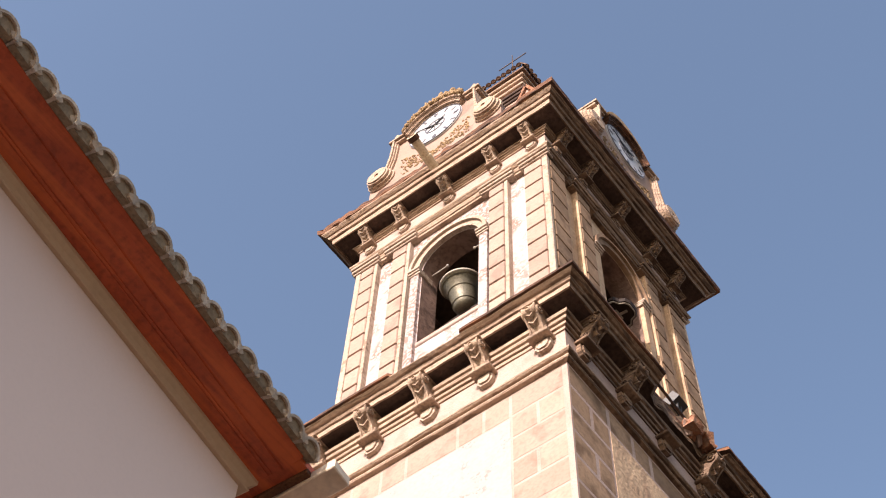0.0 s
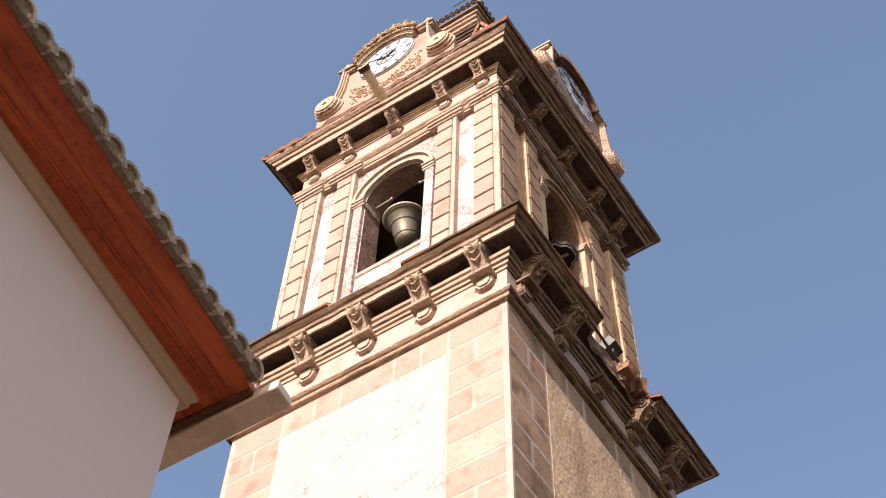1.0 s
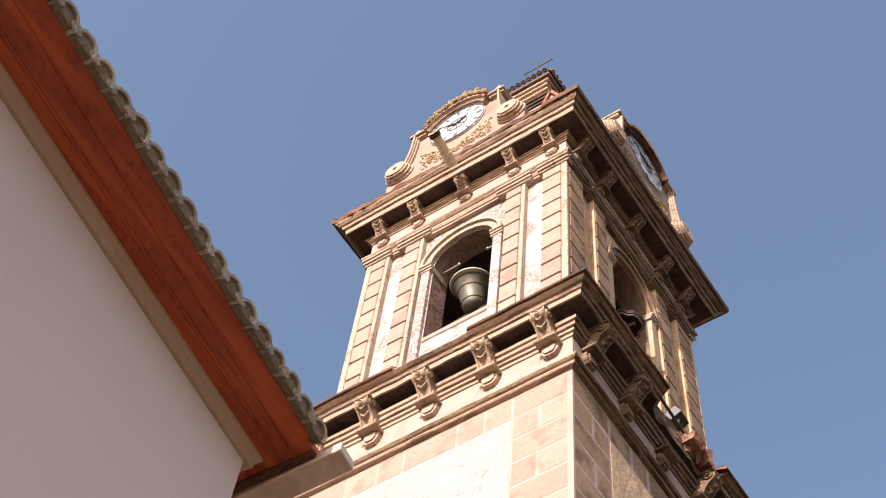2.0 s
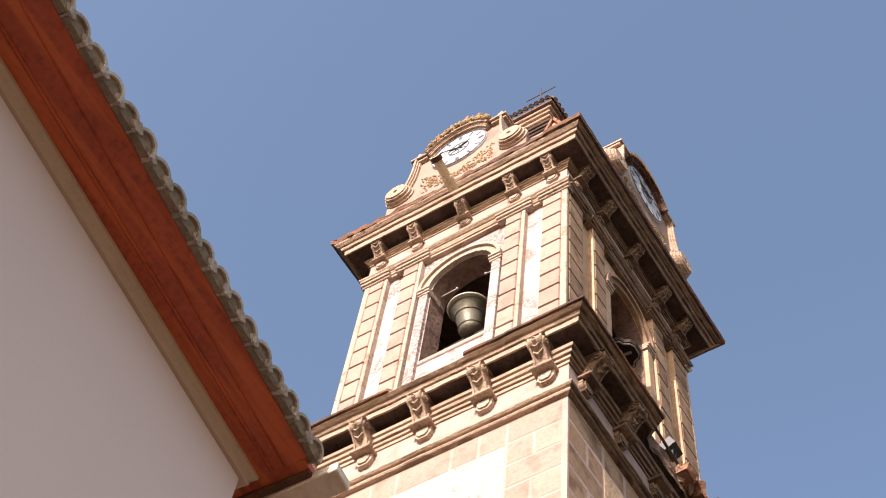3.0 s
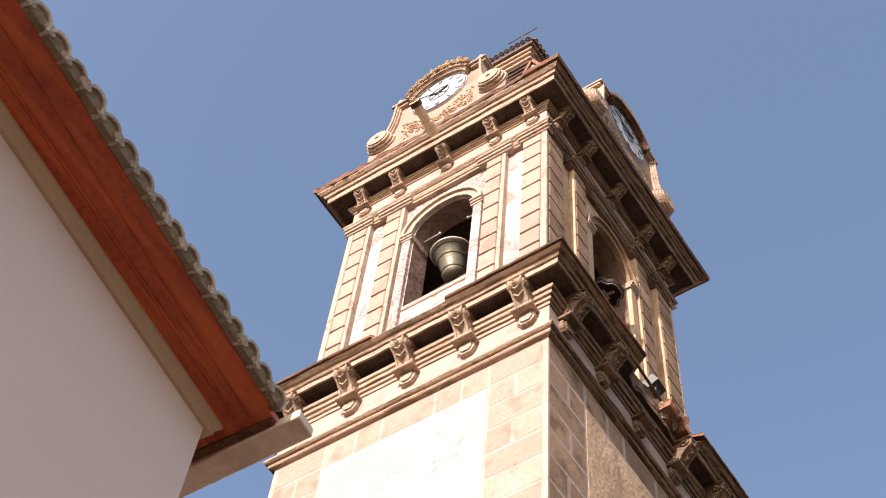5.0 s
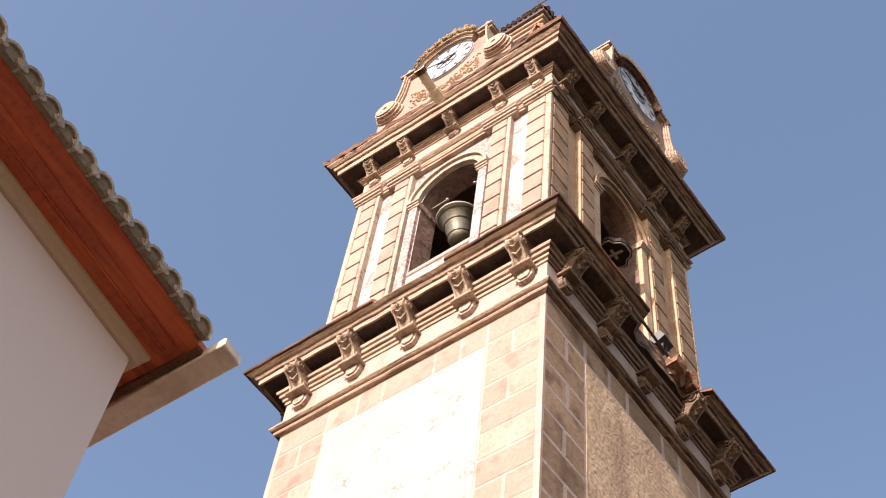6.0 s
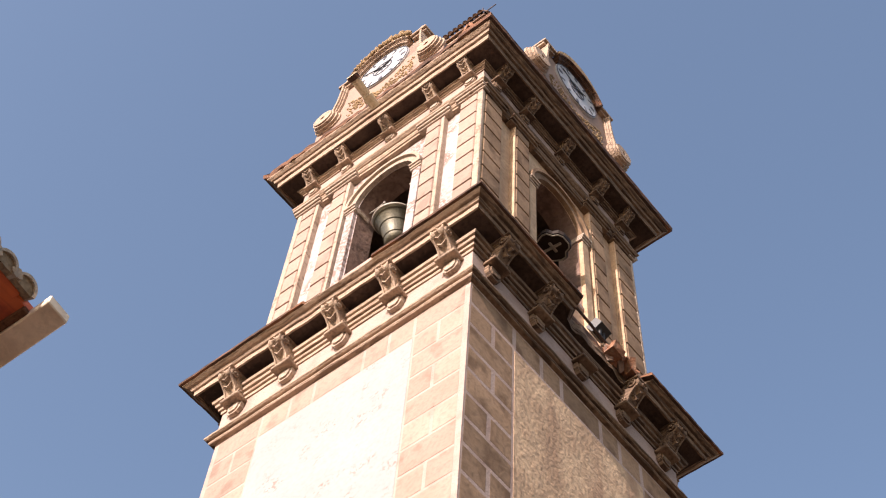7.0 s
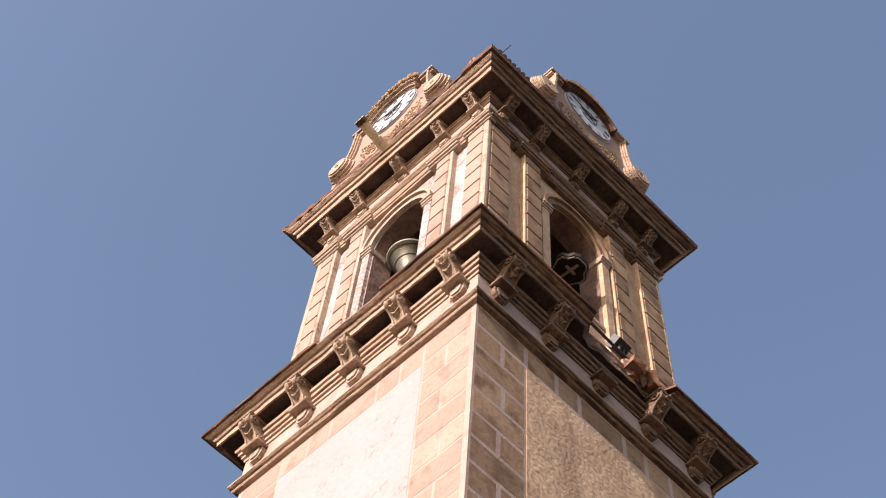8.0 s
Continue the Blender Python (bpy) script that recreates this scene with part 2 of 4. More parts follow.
def square_ring(bm, profile, seg=26, worn=0.008, gaps=()):
    """A moulding that runs round the tower: profile of (projection, height) from below to above; the last point runs inwards to the core.
    gaps: (side, from, to, depth) where the outer edge is broken away."""
    rings = []
    for d, z in profile:
        hx, hy = A + d, B + d
        pts = []
        for k in range(4):
            hl, hn = (hx, hy) if k % 2 == 0 else (hy, hx)
            for i in range(seg):
                u = -hl + 2 * hl * i / seg
                o, zz = hn, z
                for gap in gaps:
                    if k != gap[0] or not gap[1] < u < gap[2]:
                        continue
                    cut = gap[3] + 0.07 * noise.noise((u * 4, z * 3, 1.0))
                    lim = (A if k % 2 else B) + cut
                    if o > lim:
                        o, zz = lim, z + 0.05 * noise.noise((u * 7, d * 5, 9.0))
                w = worn * noise.noise((u * 3.1, k * 7.7 + d * 2, z * 3.0)) + worn * 0.6 * noise.noise((u * 11, k * 3.3, z * 9))
                if 0 < i:
                    o += w
                zz += worn * 0.7 * noise.noise((u * 2.3, k * 5.1, z * 2.0 + 4))
                p = Matrix.Rotation(math.pi / 2 * k, 3, "Z") @ Vector((u, -o, zz))
                pts.append(bm.verts.new(p))
        rings.append(pts)
    n = len(rings[0])
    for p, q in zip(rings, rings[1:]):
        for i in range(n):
            # Flank faces take slot 1, the shaded copy where one is appended.
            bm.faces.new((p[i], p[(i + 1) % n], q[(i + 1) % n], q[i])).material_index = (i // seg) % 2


def shade_sides(ob):
    """The two flanks of a moulding get a darker copy that holds their dirt and shade."""
    ob.data.materials.append(M_TRIM_DIRT_SHADE)


def face(k):
    """Turn from the front side to side k of the tower, with that side's half length and distance from the axis."""
    return Matrix.Rotation(math.pi / 2 * k, 4, "Z"), (A, B)[k % 2], (B, A)[k % 2]


def turned(bm, k):
    bmesh.ops.transform(bm, matrix=Matrix.Rotation(math.pi / 2 * k, 4, "Z"), verts=bm.verts)
    return bm


def arc(cx, cz, r, a0, a1, n):
    return [(cx + r * math.cos(radians(a0 + (a1 - a0) * i / n)), cz + r * math.sin(radians(a0 + (a1 - a0) * i / n))) for i in range(n + 1)]


# ---- ground ----
bm = bmesh.new()
for x0, x1 in ((-600, -40), (-40, 40), (40, 600)):
    for y0, y1 in ((-600, -40), (-40, 40), (40, 600)):
        bm.faces.new([bm.verts.new(c) for c in ((x0, y0, 0), (x1, y0, 0), (x1, y1, 0), (x0, y1, 0))])
bmesh.ops.remove_doubles(bm, verts=bm.verts, dist=0.001)
tagged(part("ground", bm, M_GROUND), "grey paved street ground round the church tower", "ground", kind="structure")

# ---- tower: shaft ----
Z_SHAFT = 20.64                                     # top of the shaft, under its string course
Z_BELL, Z_CAP = 22.35, 28.77                        # floor of the bell stage, its capitals

tower = tagged(new("bell_tower"), "pale sandstone baroque church bell tower with two carved cornices", "tower")

bm = bmesh.new()
box(bm, -A, A, -B, B, 0, Z_SHAFT + 0.3)
shaft = part("shaft", bm, M_MORTAR, tower, "pale lime-mortared stone shaft", skew=True)

for k in range(4):
    turn, hl, hn = face(k)
    bm = bmesh.new()
    e = hl - 1.06
    box(bm, -e, e, -hn - 0.005, -hn + 0.05, 0.5, Z_SHAFT - 0.64)
    part("plaster_panel", turned(bm, k), M_OCHRE if k % 2 else M_PLASTER, tower, "rough ochre-stained plaster panel" if k % 2 else "cream lime plaster panel with pale stains", skew=True)

# string course, frieze and great cornice
bm = bmesh.new()
square_ring(bm, [(-0.1, Z_SHAFT - 0.02), (0.03, Z_SHAFT), (0.075, 20.645), (0.095, 20.67), (0.09, 20.70), (0.07, 20.715), (0.02, 20.717), (0.02, 20.732), (0.12, 20.737), (0.155, 20.765), (0.155, 20.80),
                 (0.12, 20.825), (-0.1, 20.845)], worn=0.007)
shade_sides(part("string_course", bm, M_TRIM, tower, "worn double roll moulding", skew=True))
bm = bmesh.new()
box(bm, -A - 0.03, A + 0.03, -B - 0.03, B + 0.03, 20.72, 21.95)
part("frieze", bm, M_MORTAR, tower, "plain pale frieze band", skew=True)
bm = bmesh.new()
square_ring(bm, [(-0.1, 21.50), (0.055, 21.505), (0.06, 21.565), (0.045, 21.575), (0.095, 21.585), (0.10, 21.645), (0.085, 21.655), (0.14, 21.665), (0.15, 21.73), (0.13, 21.74), (0.185, 21.755), (0.20, 21.82), (0.06, 21.85), (-0.1, 21.86)], worn=0.006)
shade_sides(part("bed_moulding", bm, M_TRIM, tower, "stepped mouldings under the cornice", skew=True))
BROKEN = (1, -0.62, 1.2, 0.26)
# Underside ring: the shade below the cornice is put into its colour.
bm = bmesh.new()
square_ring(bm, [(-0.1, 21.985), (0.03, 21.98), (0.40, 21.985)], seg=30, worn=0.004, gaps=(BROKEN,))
part("soffit", bm, M_CORNICE, tower, "underside of the cornice with its shade painted dark", skew=True)
bm = bmesh.new()
square_ring(bm, [(0.30, 22.0), (0.395, 21.984), (0.395, 21.945), (0.43, 21.943), (0.44, 22.05), (0.405, 22.052), (0.405, 22.064), (0.475, 22.068), (0.505, 22.115), (0.48, 22.117), (0.48, 22.127),
                 (0.545, 22.13), (0.60, 22.165), (0.605, 22.18), (-0.1, 22.2)], seg=60, worn=0.010, gaps=(BROKEN,))
shade_sides(part("cornice", bm, M_TRIM, tower, "moulded projecting cornice with a broken stretch", skew=True))
bm = bmesh.new()
square_ring(bm, [(-0.1, 22.183), (0.605, 22.181), (0.65, 22.186), (0.655, 22.24), (0.63, 22.27), (0.45, 22.31), (0.25, 22.38), (-0.4, 22.46)], seg=70, worn=0.009, gaps=(BROKEN, (0, -0.45, 0.95, 0.50)))
part("cornice_lip", bm, M_LICHEN_SHADE, tower, "dark lichened top edge of the cornice", skew=True)


# ---- consoles ----
def console_meshes(scroll):
    body, shelf, drop = bmesh.new(), bmesh.new(), bmesh.new()
    side = [(0, 0), (-0.45, 0), (-0.47, -0.05), (-0.46, -0.12), (-0.41, -0.2), (-0.33, -0.28), (-0.26, -0.36), (-0.215, -0.44), (-0.21, -0.50), (-0.20, -0.53), (0, -0.53)]
    prism(body, side, "x", -0.13, 0.13)
    box(body, -0.17, 0.17, -0.50, 0.0, -0.035, 0.0, 0.008)
    for s in (-1, 1):          # volutes at the flanks and the side fillets
        for y, z, r in ((-0.365, -0.12, 0.085), (-0.165, -0.43, 0.055)):
            vs = lathe(body, [(r, 0), (r, 0.03), (r * 0.7, 0.034), (r * 0.6, 0.02), (r * 0.35, 0.02), (r * 0.3, 0.045)], 14)
            bmesh.ops.transform(body, matrix=Matrix.Translation((s * 0.13, y, z)) @ Matrix.Rotation(s * math.pi / 2, 4, "Y"), verts=vs)
        prism(body, [(-0.465, -0.04), (-0.49, -0.05), (-0.48, -0.13), (-0.43, -0.21), (-0.35, -0.29), (-0.28, -0.37), (-0.235, -0.50), (-0.20, -0.50), (-0.25, -0.37), (-0.33, -0.27), (-0.41, -0.19), (-0.455, -0.12)],
              "x", s * 0.10, s * 0.13)
    if scroll:                 # a roll with an eye over two chevrons
        vs = lathe(body, [(0.085, -0.125), (0.095, -0.12), (0.095, 0.12), (0.085, 0.125)], 18)
        bmesh.ops.transform(body, matrix=Matrix.Translation((0, -0.40, -0.125)) @ Matrix.Rotation(math.pi / 2, 4, "Y"), verts=vs)
        vs = lathe(body, [(0.045, 0), (0.05, 0.02), (0.03, 0.035), (0.02, 0.02)], 12)
        bmesh.ops.transform(body, matrix=Matrix.Translation((0, -0.475, -0.145)) @ Matrix.Rotation(radians(110), 4, "X"), verts=vs)
    for i in range(4):         # chevrons of the leaf on the front
        if scroll and i in (0, 3):
            continue
        z0 = -0.10 - 0.105 * i
        y0 = (-0.47, -0.415, -0.325, -0.25)[i]
        w = 0.10 - 0.006 * i
        prism(body, [(-w, z0 + 0.05), (0, z0 - 0.045), (w, z0 + 0.05), (w, z0 + 0.02), (0, z0 - 0.08), (-w, z0 + 0.02)], "y", y0 - 0.018, y0 + 0.12)
    box(shelf, -0.20, 0.20, -0.255, 0, -0.59, -0.53, 0.012)
    prism(drop, [(-0.15, -0.60), (0.15, -0.60), (0.15, -0.74), (0.08, -0.83), (-0.08, -0.83), (-0.15, -0.74)], "y", -0.085, 0.0)
    prism(drop, [(-0.11, -0.62), (0.11, -0.62), (0.11, -0.725), (0.06, -0.79), (-0.06, -0.79), (-0.11, -0.725)], "y", -0.115, -0.08)
    return body, shelf, drop


consoles = {}


def console(k, u, d, z, size, scroll, broken=False):
    """A carved bracket on side k of the tower at u along it, hung from z."""
    turn, hl, hn = face(k)
    at = turn @ Vector((u, -hn - d, z))
    m = Matrix.Translation(skewed(at)) @ along(k) @ turn @ Matrix.Diagonal((size, size, size, 1))
    kind = (scroll, k % 2)
    if kind not in consoles:
        b, s, t = console_meshes(scroll)
        # Side consoles use the darker copy, which paints in their shade and dirt.
        stone_of = M_TRIM_DIRT_SHADE if k % 2 else M_CONSOLE
        b = part("console", b, stone_of, tower, "scroll console with a leaf front, dirt and shade in its colour" if k % 2 else "carved scroll console with a leaf front")
        consoles[kind] = (b, part("shelf", s, stone_of, b), part("drop", t, M_TRIM_DIRT_SHADE if k % 2 else M_PALE, b))
        b.matrix_basis = m
        return
    body, shelf, drop = consoles[kind]
    if broken:                 # only a stump is left above the shelf
        bm = bmesh.new()
        prism(bm, [(0.0, -0.35), (-0.10, -0.33), (-0.14, -0.40), (-0.20, -0.44), (-0.20, -0.53), (0.0, -0.53)], "x", -0.12, 0.12)
        b = part("console", bm, M_LICHEN_SHADE, tower, "broken stump of a carved console")
        b.matrix_basis = m
    else:
        b = share("console", body, m, tower)
    share("shelf", shelf, Matrix(), b)
    share("drop", drop, Matrix(), b)


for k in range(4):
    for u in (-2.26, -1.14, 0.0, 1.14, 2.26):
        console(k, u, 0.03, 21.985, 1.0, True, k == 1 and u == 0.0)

# ---- bell stage ----
D_WALL, D_PIL = -0.29, -0.15
R_ARCH, Z_SILL, Z_SPRING, THICK = 0.72, 24.6, 27.35, 0.48


def arch_wall(hl, o, z0, z1):
    bm = bmesh.new()
    n = 20
    y0, y1 = -o, -o + THICK
    inner = [(-R_ARCH, Z_SILL)] + arc(0, Z_SPRING, R_ARCH, 180, 0, n) + [(R_ARCH, Z_SILL)]
    top = [(-hl, Z_SILL)] + [(-hl + 2 * hl * i / n, z1) for i in range(n + 1)] + [(hl, Z_SILL)]
    strip(bm, inner, top, y0, y1)
    box(bm, -hl, hl, y0, y1, z0, Z_SILL)
    bm.normal_update()
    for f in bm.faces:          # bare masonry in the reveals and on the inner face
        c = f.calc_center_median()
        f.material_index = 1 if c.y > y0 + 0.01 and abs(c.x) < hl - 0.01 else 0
    return bm


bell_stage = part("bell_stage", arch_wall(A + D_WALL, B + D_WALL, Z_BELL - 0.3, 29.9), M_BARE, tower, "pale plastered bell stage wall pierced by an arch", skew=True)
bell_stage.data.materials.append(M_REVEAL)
for k in (1, 2, 3):
    turn, hl, hn = face(k)
    h = hl + D_WALL - (THICK if k % 2 else 0)
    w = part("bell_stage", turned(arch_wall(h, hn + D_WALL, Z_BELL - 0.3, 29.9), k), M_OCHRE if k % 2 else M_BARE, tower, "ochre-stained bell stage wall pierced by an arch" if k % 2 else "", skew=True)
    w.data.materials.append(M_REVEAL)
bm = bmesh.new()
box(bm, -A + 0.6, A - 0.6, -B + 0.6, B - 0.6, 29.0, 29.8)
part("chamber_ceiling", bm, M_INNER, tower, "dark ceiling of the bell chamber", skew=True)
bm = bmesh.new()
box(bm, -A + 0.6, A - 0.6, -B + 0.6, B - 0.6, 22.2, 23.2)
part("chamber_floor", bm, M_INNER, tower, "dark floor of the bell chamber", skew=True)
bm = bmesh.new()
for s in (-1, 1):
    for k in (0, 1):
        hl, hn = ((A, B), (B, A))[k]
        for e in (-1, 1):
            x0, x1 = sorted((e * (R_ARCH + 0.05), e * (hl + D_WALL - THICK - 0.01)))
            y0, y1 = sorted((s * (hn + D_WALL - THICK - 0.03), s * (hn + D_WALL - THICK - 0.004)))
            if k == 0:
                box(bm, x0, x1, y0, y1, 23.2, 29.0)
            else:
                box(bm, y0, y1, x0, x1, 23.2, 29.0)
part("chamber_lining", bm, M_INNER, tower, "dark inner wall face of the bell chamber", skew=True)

# rusticated pilasters: a plain core, blocks and a fillet in front, and a plain strip at the tower's corners
pil_block = {}


def pilaster(k, u0, u1, corner=0):
    turn, hl, hn = face(k)
    bm = bmesh.new()
    o = hn + D_WALL
    c0, c1 = (u0 + 0.08 if corner < 0 else u0), (u1 - 0.08 if corner > 0 else u1)
    box(bm, c0, c1, -o - 0.08, -o + 0.02, 22.4, Z_CAP, 0.006)
    strip_wide = (0.13 if k % 2 == 0 else 0.0) if corner else 0.0
    if strip_wide:
        f0, f1 = (u1 - strip_wide, u1) if corner > 0 else (u0, u0 + strip_wide)
        box(bm, f0, f1, -o - 0.14, -o - 0.07, 22.4, Z_CAP, 0.012)
    edge = 0.0 if corner > 0 else 0.085            # a plain raised fillet down one edge
    if k == 1:
        edge = 0.04
        box(bm, u0, u0 + edge, -o - 0.13, -o - 0.07, 22.4, Z_CAP, 0.008)
    elif edge:
        box(bm, u1 - edge, u1, -o - 0.13, -o - 0.07, 22.4, Z_CAP, 0.008)
    p = part("pilaster", turned(bm, k), M_OCHRE if k % 2 else M_PALE, tower, "rusticated pilaster with a plain fillet and pale sides", skew=True)
    w0 = u0 + 0.012 + (strip_wide if corner < 0 else 0) + (edge if k == 1 else 0)
    w1 = u1 - 0.012 - (strip_wide if corner > 0 else 0) - (edge if k != 1 else 0)
    z, h = 22.45, 0.60
    while z < Z_CAP - 0.2:
        top = min(z + h - 0.05, Z_CAP - 0.02)
        key = (round(w1 - w0, 3), round(top - z, 3), k % 2)
        at = turn @ Vector(((w0 + w1) / 2, -o - 0.075, z))
        m = Matrix.Translation(skewed(at)) @ along(k) @ turn
        if key not in pil_block:
            b = bmesh.new()
            w, t = (w1 - w0) / 2, top - z
            back = [b.verts.new(q) for q in ((-w, 0, 0), (w, 0, 0), (w, 0, t), (-w, 0, t))]
            mid = [b.verts.new((q.co.x, -0.045, q.co.z)) for q in back]
            front = [b.verts.new(q) for q in ((-w + 0.014, -0.065, 0.01), (w - 0.014, -0.065, 0.01), (w - 0.014, -0.065, t - 0.02), (-w + 0.014, -0.065, t - 0.02))]
            for lo, hi in ((back, mid), (mid, front)):
                for i in range(4):
                    b.faces.new((lo[i], lo[(i + 1) % 4], hi[(i + 1) % 4], hi[i]))
            b.faces.new(front)
            pil_block[key] = part("stone_block", b, M_BROWN_SHADED if k % 2 else M_STONE, p)
            pil_block[key].matrix_basis = m
        else:
            share("stone_block", pil_block[key], m, p)
        z += h


for k in range(4):
    turn, hl, hn = face(k)
    c = hl + D_PIL - (0.065 if k % 2 else 0)
    pilaster(k, -c, -c + 0.58, -1)
    pilaster(k, c - 0.58, c, 1)
    pilaster(k, -1.47, -1.0)
    pilaster(k, 1.0, 1.47)
    o = hn + D_WALL
    # archivolt, jamb strips and imposts
    bm = bmesh.new()
    strip(bm, arc(0, Z_SPRING, R_ARCH + 0.02, 180, 0, 24), arc(0, Z_SPRING, R_ARCH + 0.17, 180, 0, 24), -o - 0.10, -o + 0.02)
    strip(bm, arc(0, Z_SPRING, R_ARCH + 0.165, 180, 0, 24), arc(0, Z_SPRING, R_ARCH + 0.24, 180, 0, 24), -o - 0.16, -o + 0.02)
    part("archivolt", turned(bm, k), M_BROWN_SHADED if k % 2 else M_PALE, tower, "moulded round arch surround", skew=True)
    for s in (-1, 1):
        bm = bmesh.new()
        x0, x1 = sorted((s * (R_ARCH + 0.02), s * (R_ARCH + 0.22)))
        box(bm, x0, x1, -o - 0.09, -o + 0.02, 22.4, Z_SPRING - 0.18, 0.008)
        part("jamb_strip", turned(bm, k), M_OCHRE if k % 2 else M_BARE, tower, skew=True)
        bm = bmesh.new()
        x0, x1 = sorted((s * (R_ARCH - 0.03), s * (R_ARCH + 0.25)))
        for j, (zz, d) in enumerate(((-0.18, 0.11), (-0.12, 0.14), (-0.055, 0.17))):
            box(bm, x0, x1, -o - d, -o + 0.3, Z_SPRING + zz, Z_SPRING + zz + 0.055, 0.008)
        part("impost", turned(bm, k), M_PALE, tower, "moulded impost of the arch", skew=True)
    bm = bmesh.new()
    box(bm, -0.74, 0.74, -o - 0.03, -o + THICK, Z_SILL - 0.12, Z_SILL + 0.02, 0.02)
    part("sill", turned(bm, k), M_MORTAR, tower, "pale stone sill", skew=True)
    # capitals, broken forward over the pilasters
    for u0, u1 in ((-c - 0.02, -c + 0.60), (-1.60, -0.86), (0.86, 1.60), (c - 0.60, c + 0.02)):
        bm = bmesh.new()
        for zz, h, d in ((0.0, 0.05, 0.17), (0.055, 0.07, 0.215), (0.13, 0.06, 0.255)):
            box(bm, u0 - d * 0.22, u1 + d * 0.22, -o - d, -o + 0.02, Z_CAP + zz, Z_CAP + zz + h, 0.012)
        # On the side faces the capital's shade is part of its colour.
        part("capital", turned(bm, k), M_TRIM_DIRT_SHADE if k % 2 else M_PALE, tower, "moulded pilaster capital", skew=True)

bm = bmesh.new()
square_ring(bm, [(-0.5, 28.80), (-0.19, 28.80), (-0.18, 28.85), (-0.155, 28.86), (-0.13, 28.92), (-0.13, 28.98), (-0.10, 28.99), (-0.04, 29.05), (-0.03, 29.09), (-0.2, 29.13)], worn=0.007)
shade_sides(part("architrave", bm, M_TRIM, tower, "roll-moulded architrave", skew=True))
bm = bmesh.new()
box(bm, -A + 0.16, A - 0.16, -B + 0.16, B - 0.16, 29.82, 30.3)
square_ring(bm, [(-0.3, 29.05), (-0.16, 29.05), (-0.16, 30.0), (-0.3, 30.0)], seg=2, worn=0)
part("upper_frieze", bm, M_MORTAR, tower, "plain pale upper frieze", skew=True)
bm = bmesh.new()
square_ring(bm, [(-0.3, 29.78), (-0.13, 29.785), (-0.13, 29.83), (-0.10, 29.835), (-0.10, 29.87), (-0.07, 29.88), (-0.06, 29.92), (-0.03, 29.925), (-0.03, 29.965), (-0.14, 30.0), (-0.3, 30.0)], worn=0.006)
shade_sides(part("bed_moulding", bm, M_TRIM, tower, skew=True))
# Upper underside, shaded by the same dark colour.
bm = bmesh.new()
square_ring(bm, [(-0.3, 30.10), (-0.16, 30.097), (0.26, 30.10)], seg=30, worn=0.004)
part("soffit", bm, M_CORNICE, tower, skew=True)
bm = bmesh.new()
square_ring(bm, [(0.16, 30.12), (0.255, 30.099), (0.255, 30.045), (0.285, 30.042), (0.30, 30.20), (0.265, 30.202), (0.265, 30.218), (0.35, 30.222), (0.375, 30.29), (0.345, 30.292), (0.345, 30.304),
                 (0.41, 30.308), (0.475, 30.36), (0.485, 30.384), (-0.3, 30.4)], seg=48, worn=0.009)
shade_sides(part("cornice", bm, M_TRIM, tower, "moulded upper cornice", skew=True))
bm = bmesh.new()
square_ring(bm, [(-0.3, 30.385), (0.485, 30.382), (0.545, 30.40), (0.56, 30.55), (0.52, 30.60), (0.1, 30.74), (-0.8, 30.82)], seg=60, worn=0.008, gaps=((0, -3.1, 2.3, 0.50),))
part("cornice_lip", bm, M_LICHEN_SHADE, tower, "dark lichened top edge of the upper cornice", skew=True)
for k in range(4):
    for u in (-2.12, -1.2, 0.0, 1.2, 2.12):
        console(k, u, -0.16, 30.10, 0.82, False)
bm = bmesh.new()
box(bm, -A + 0.2, A - 0.2, -B + 0.2, B - 0.2, 30.4, 30.86)
part("terrace", bm, M_TRIM, tower, "stone roof terrace", skew=True)


# ---- clock gables ----
def lifted(bm):
    bmesh.ops.translate(bm, vec=(-0.05, 0, 0.26), verts=bm.verts)
    return bm


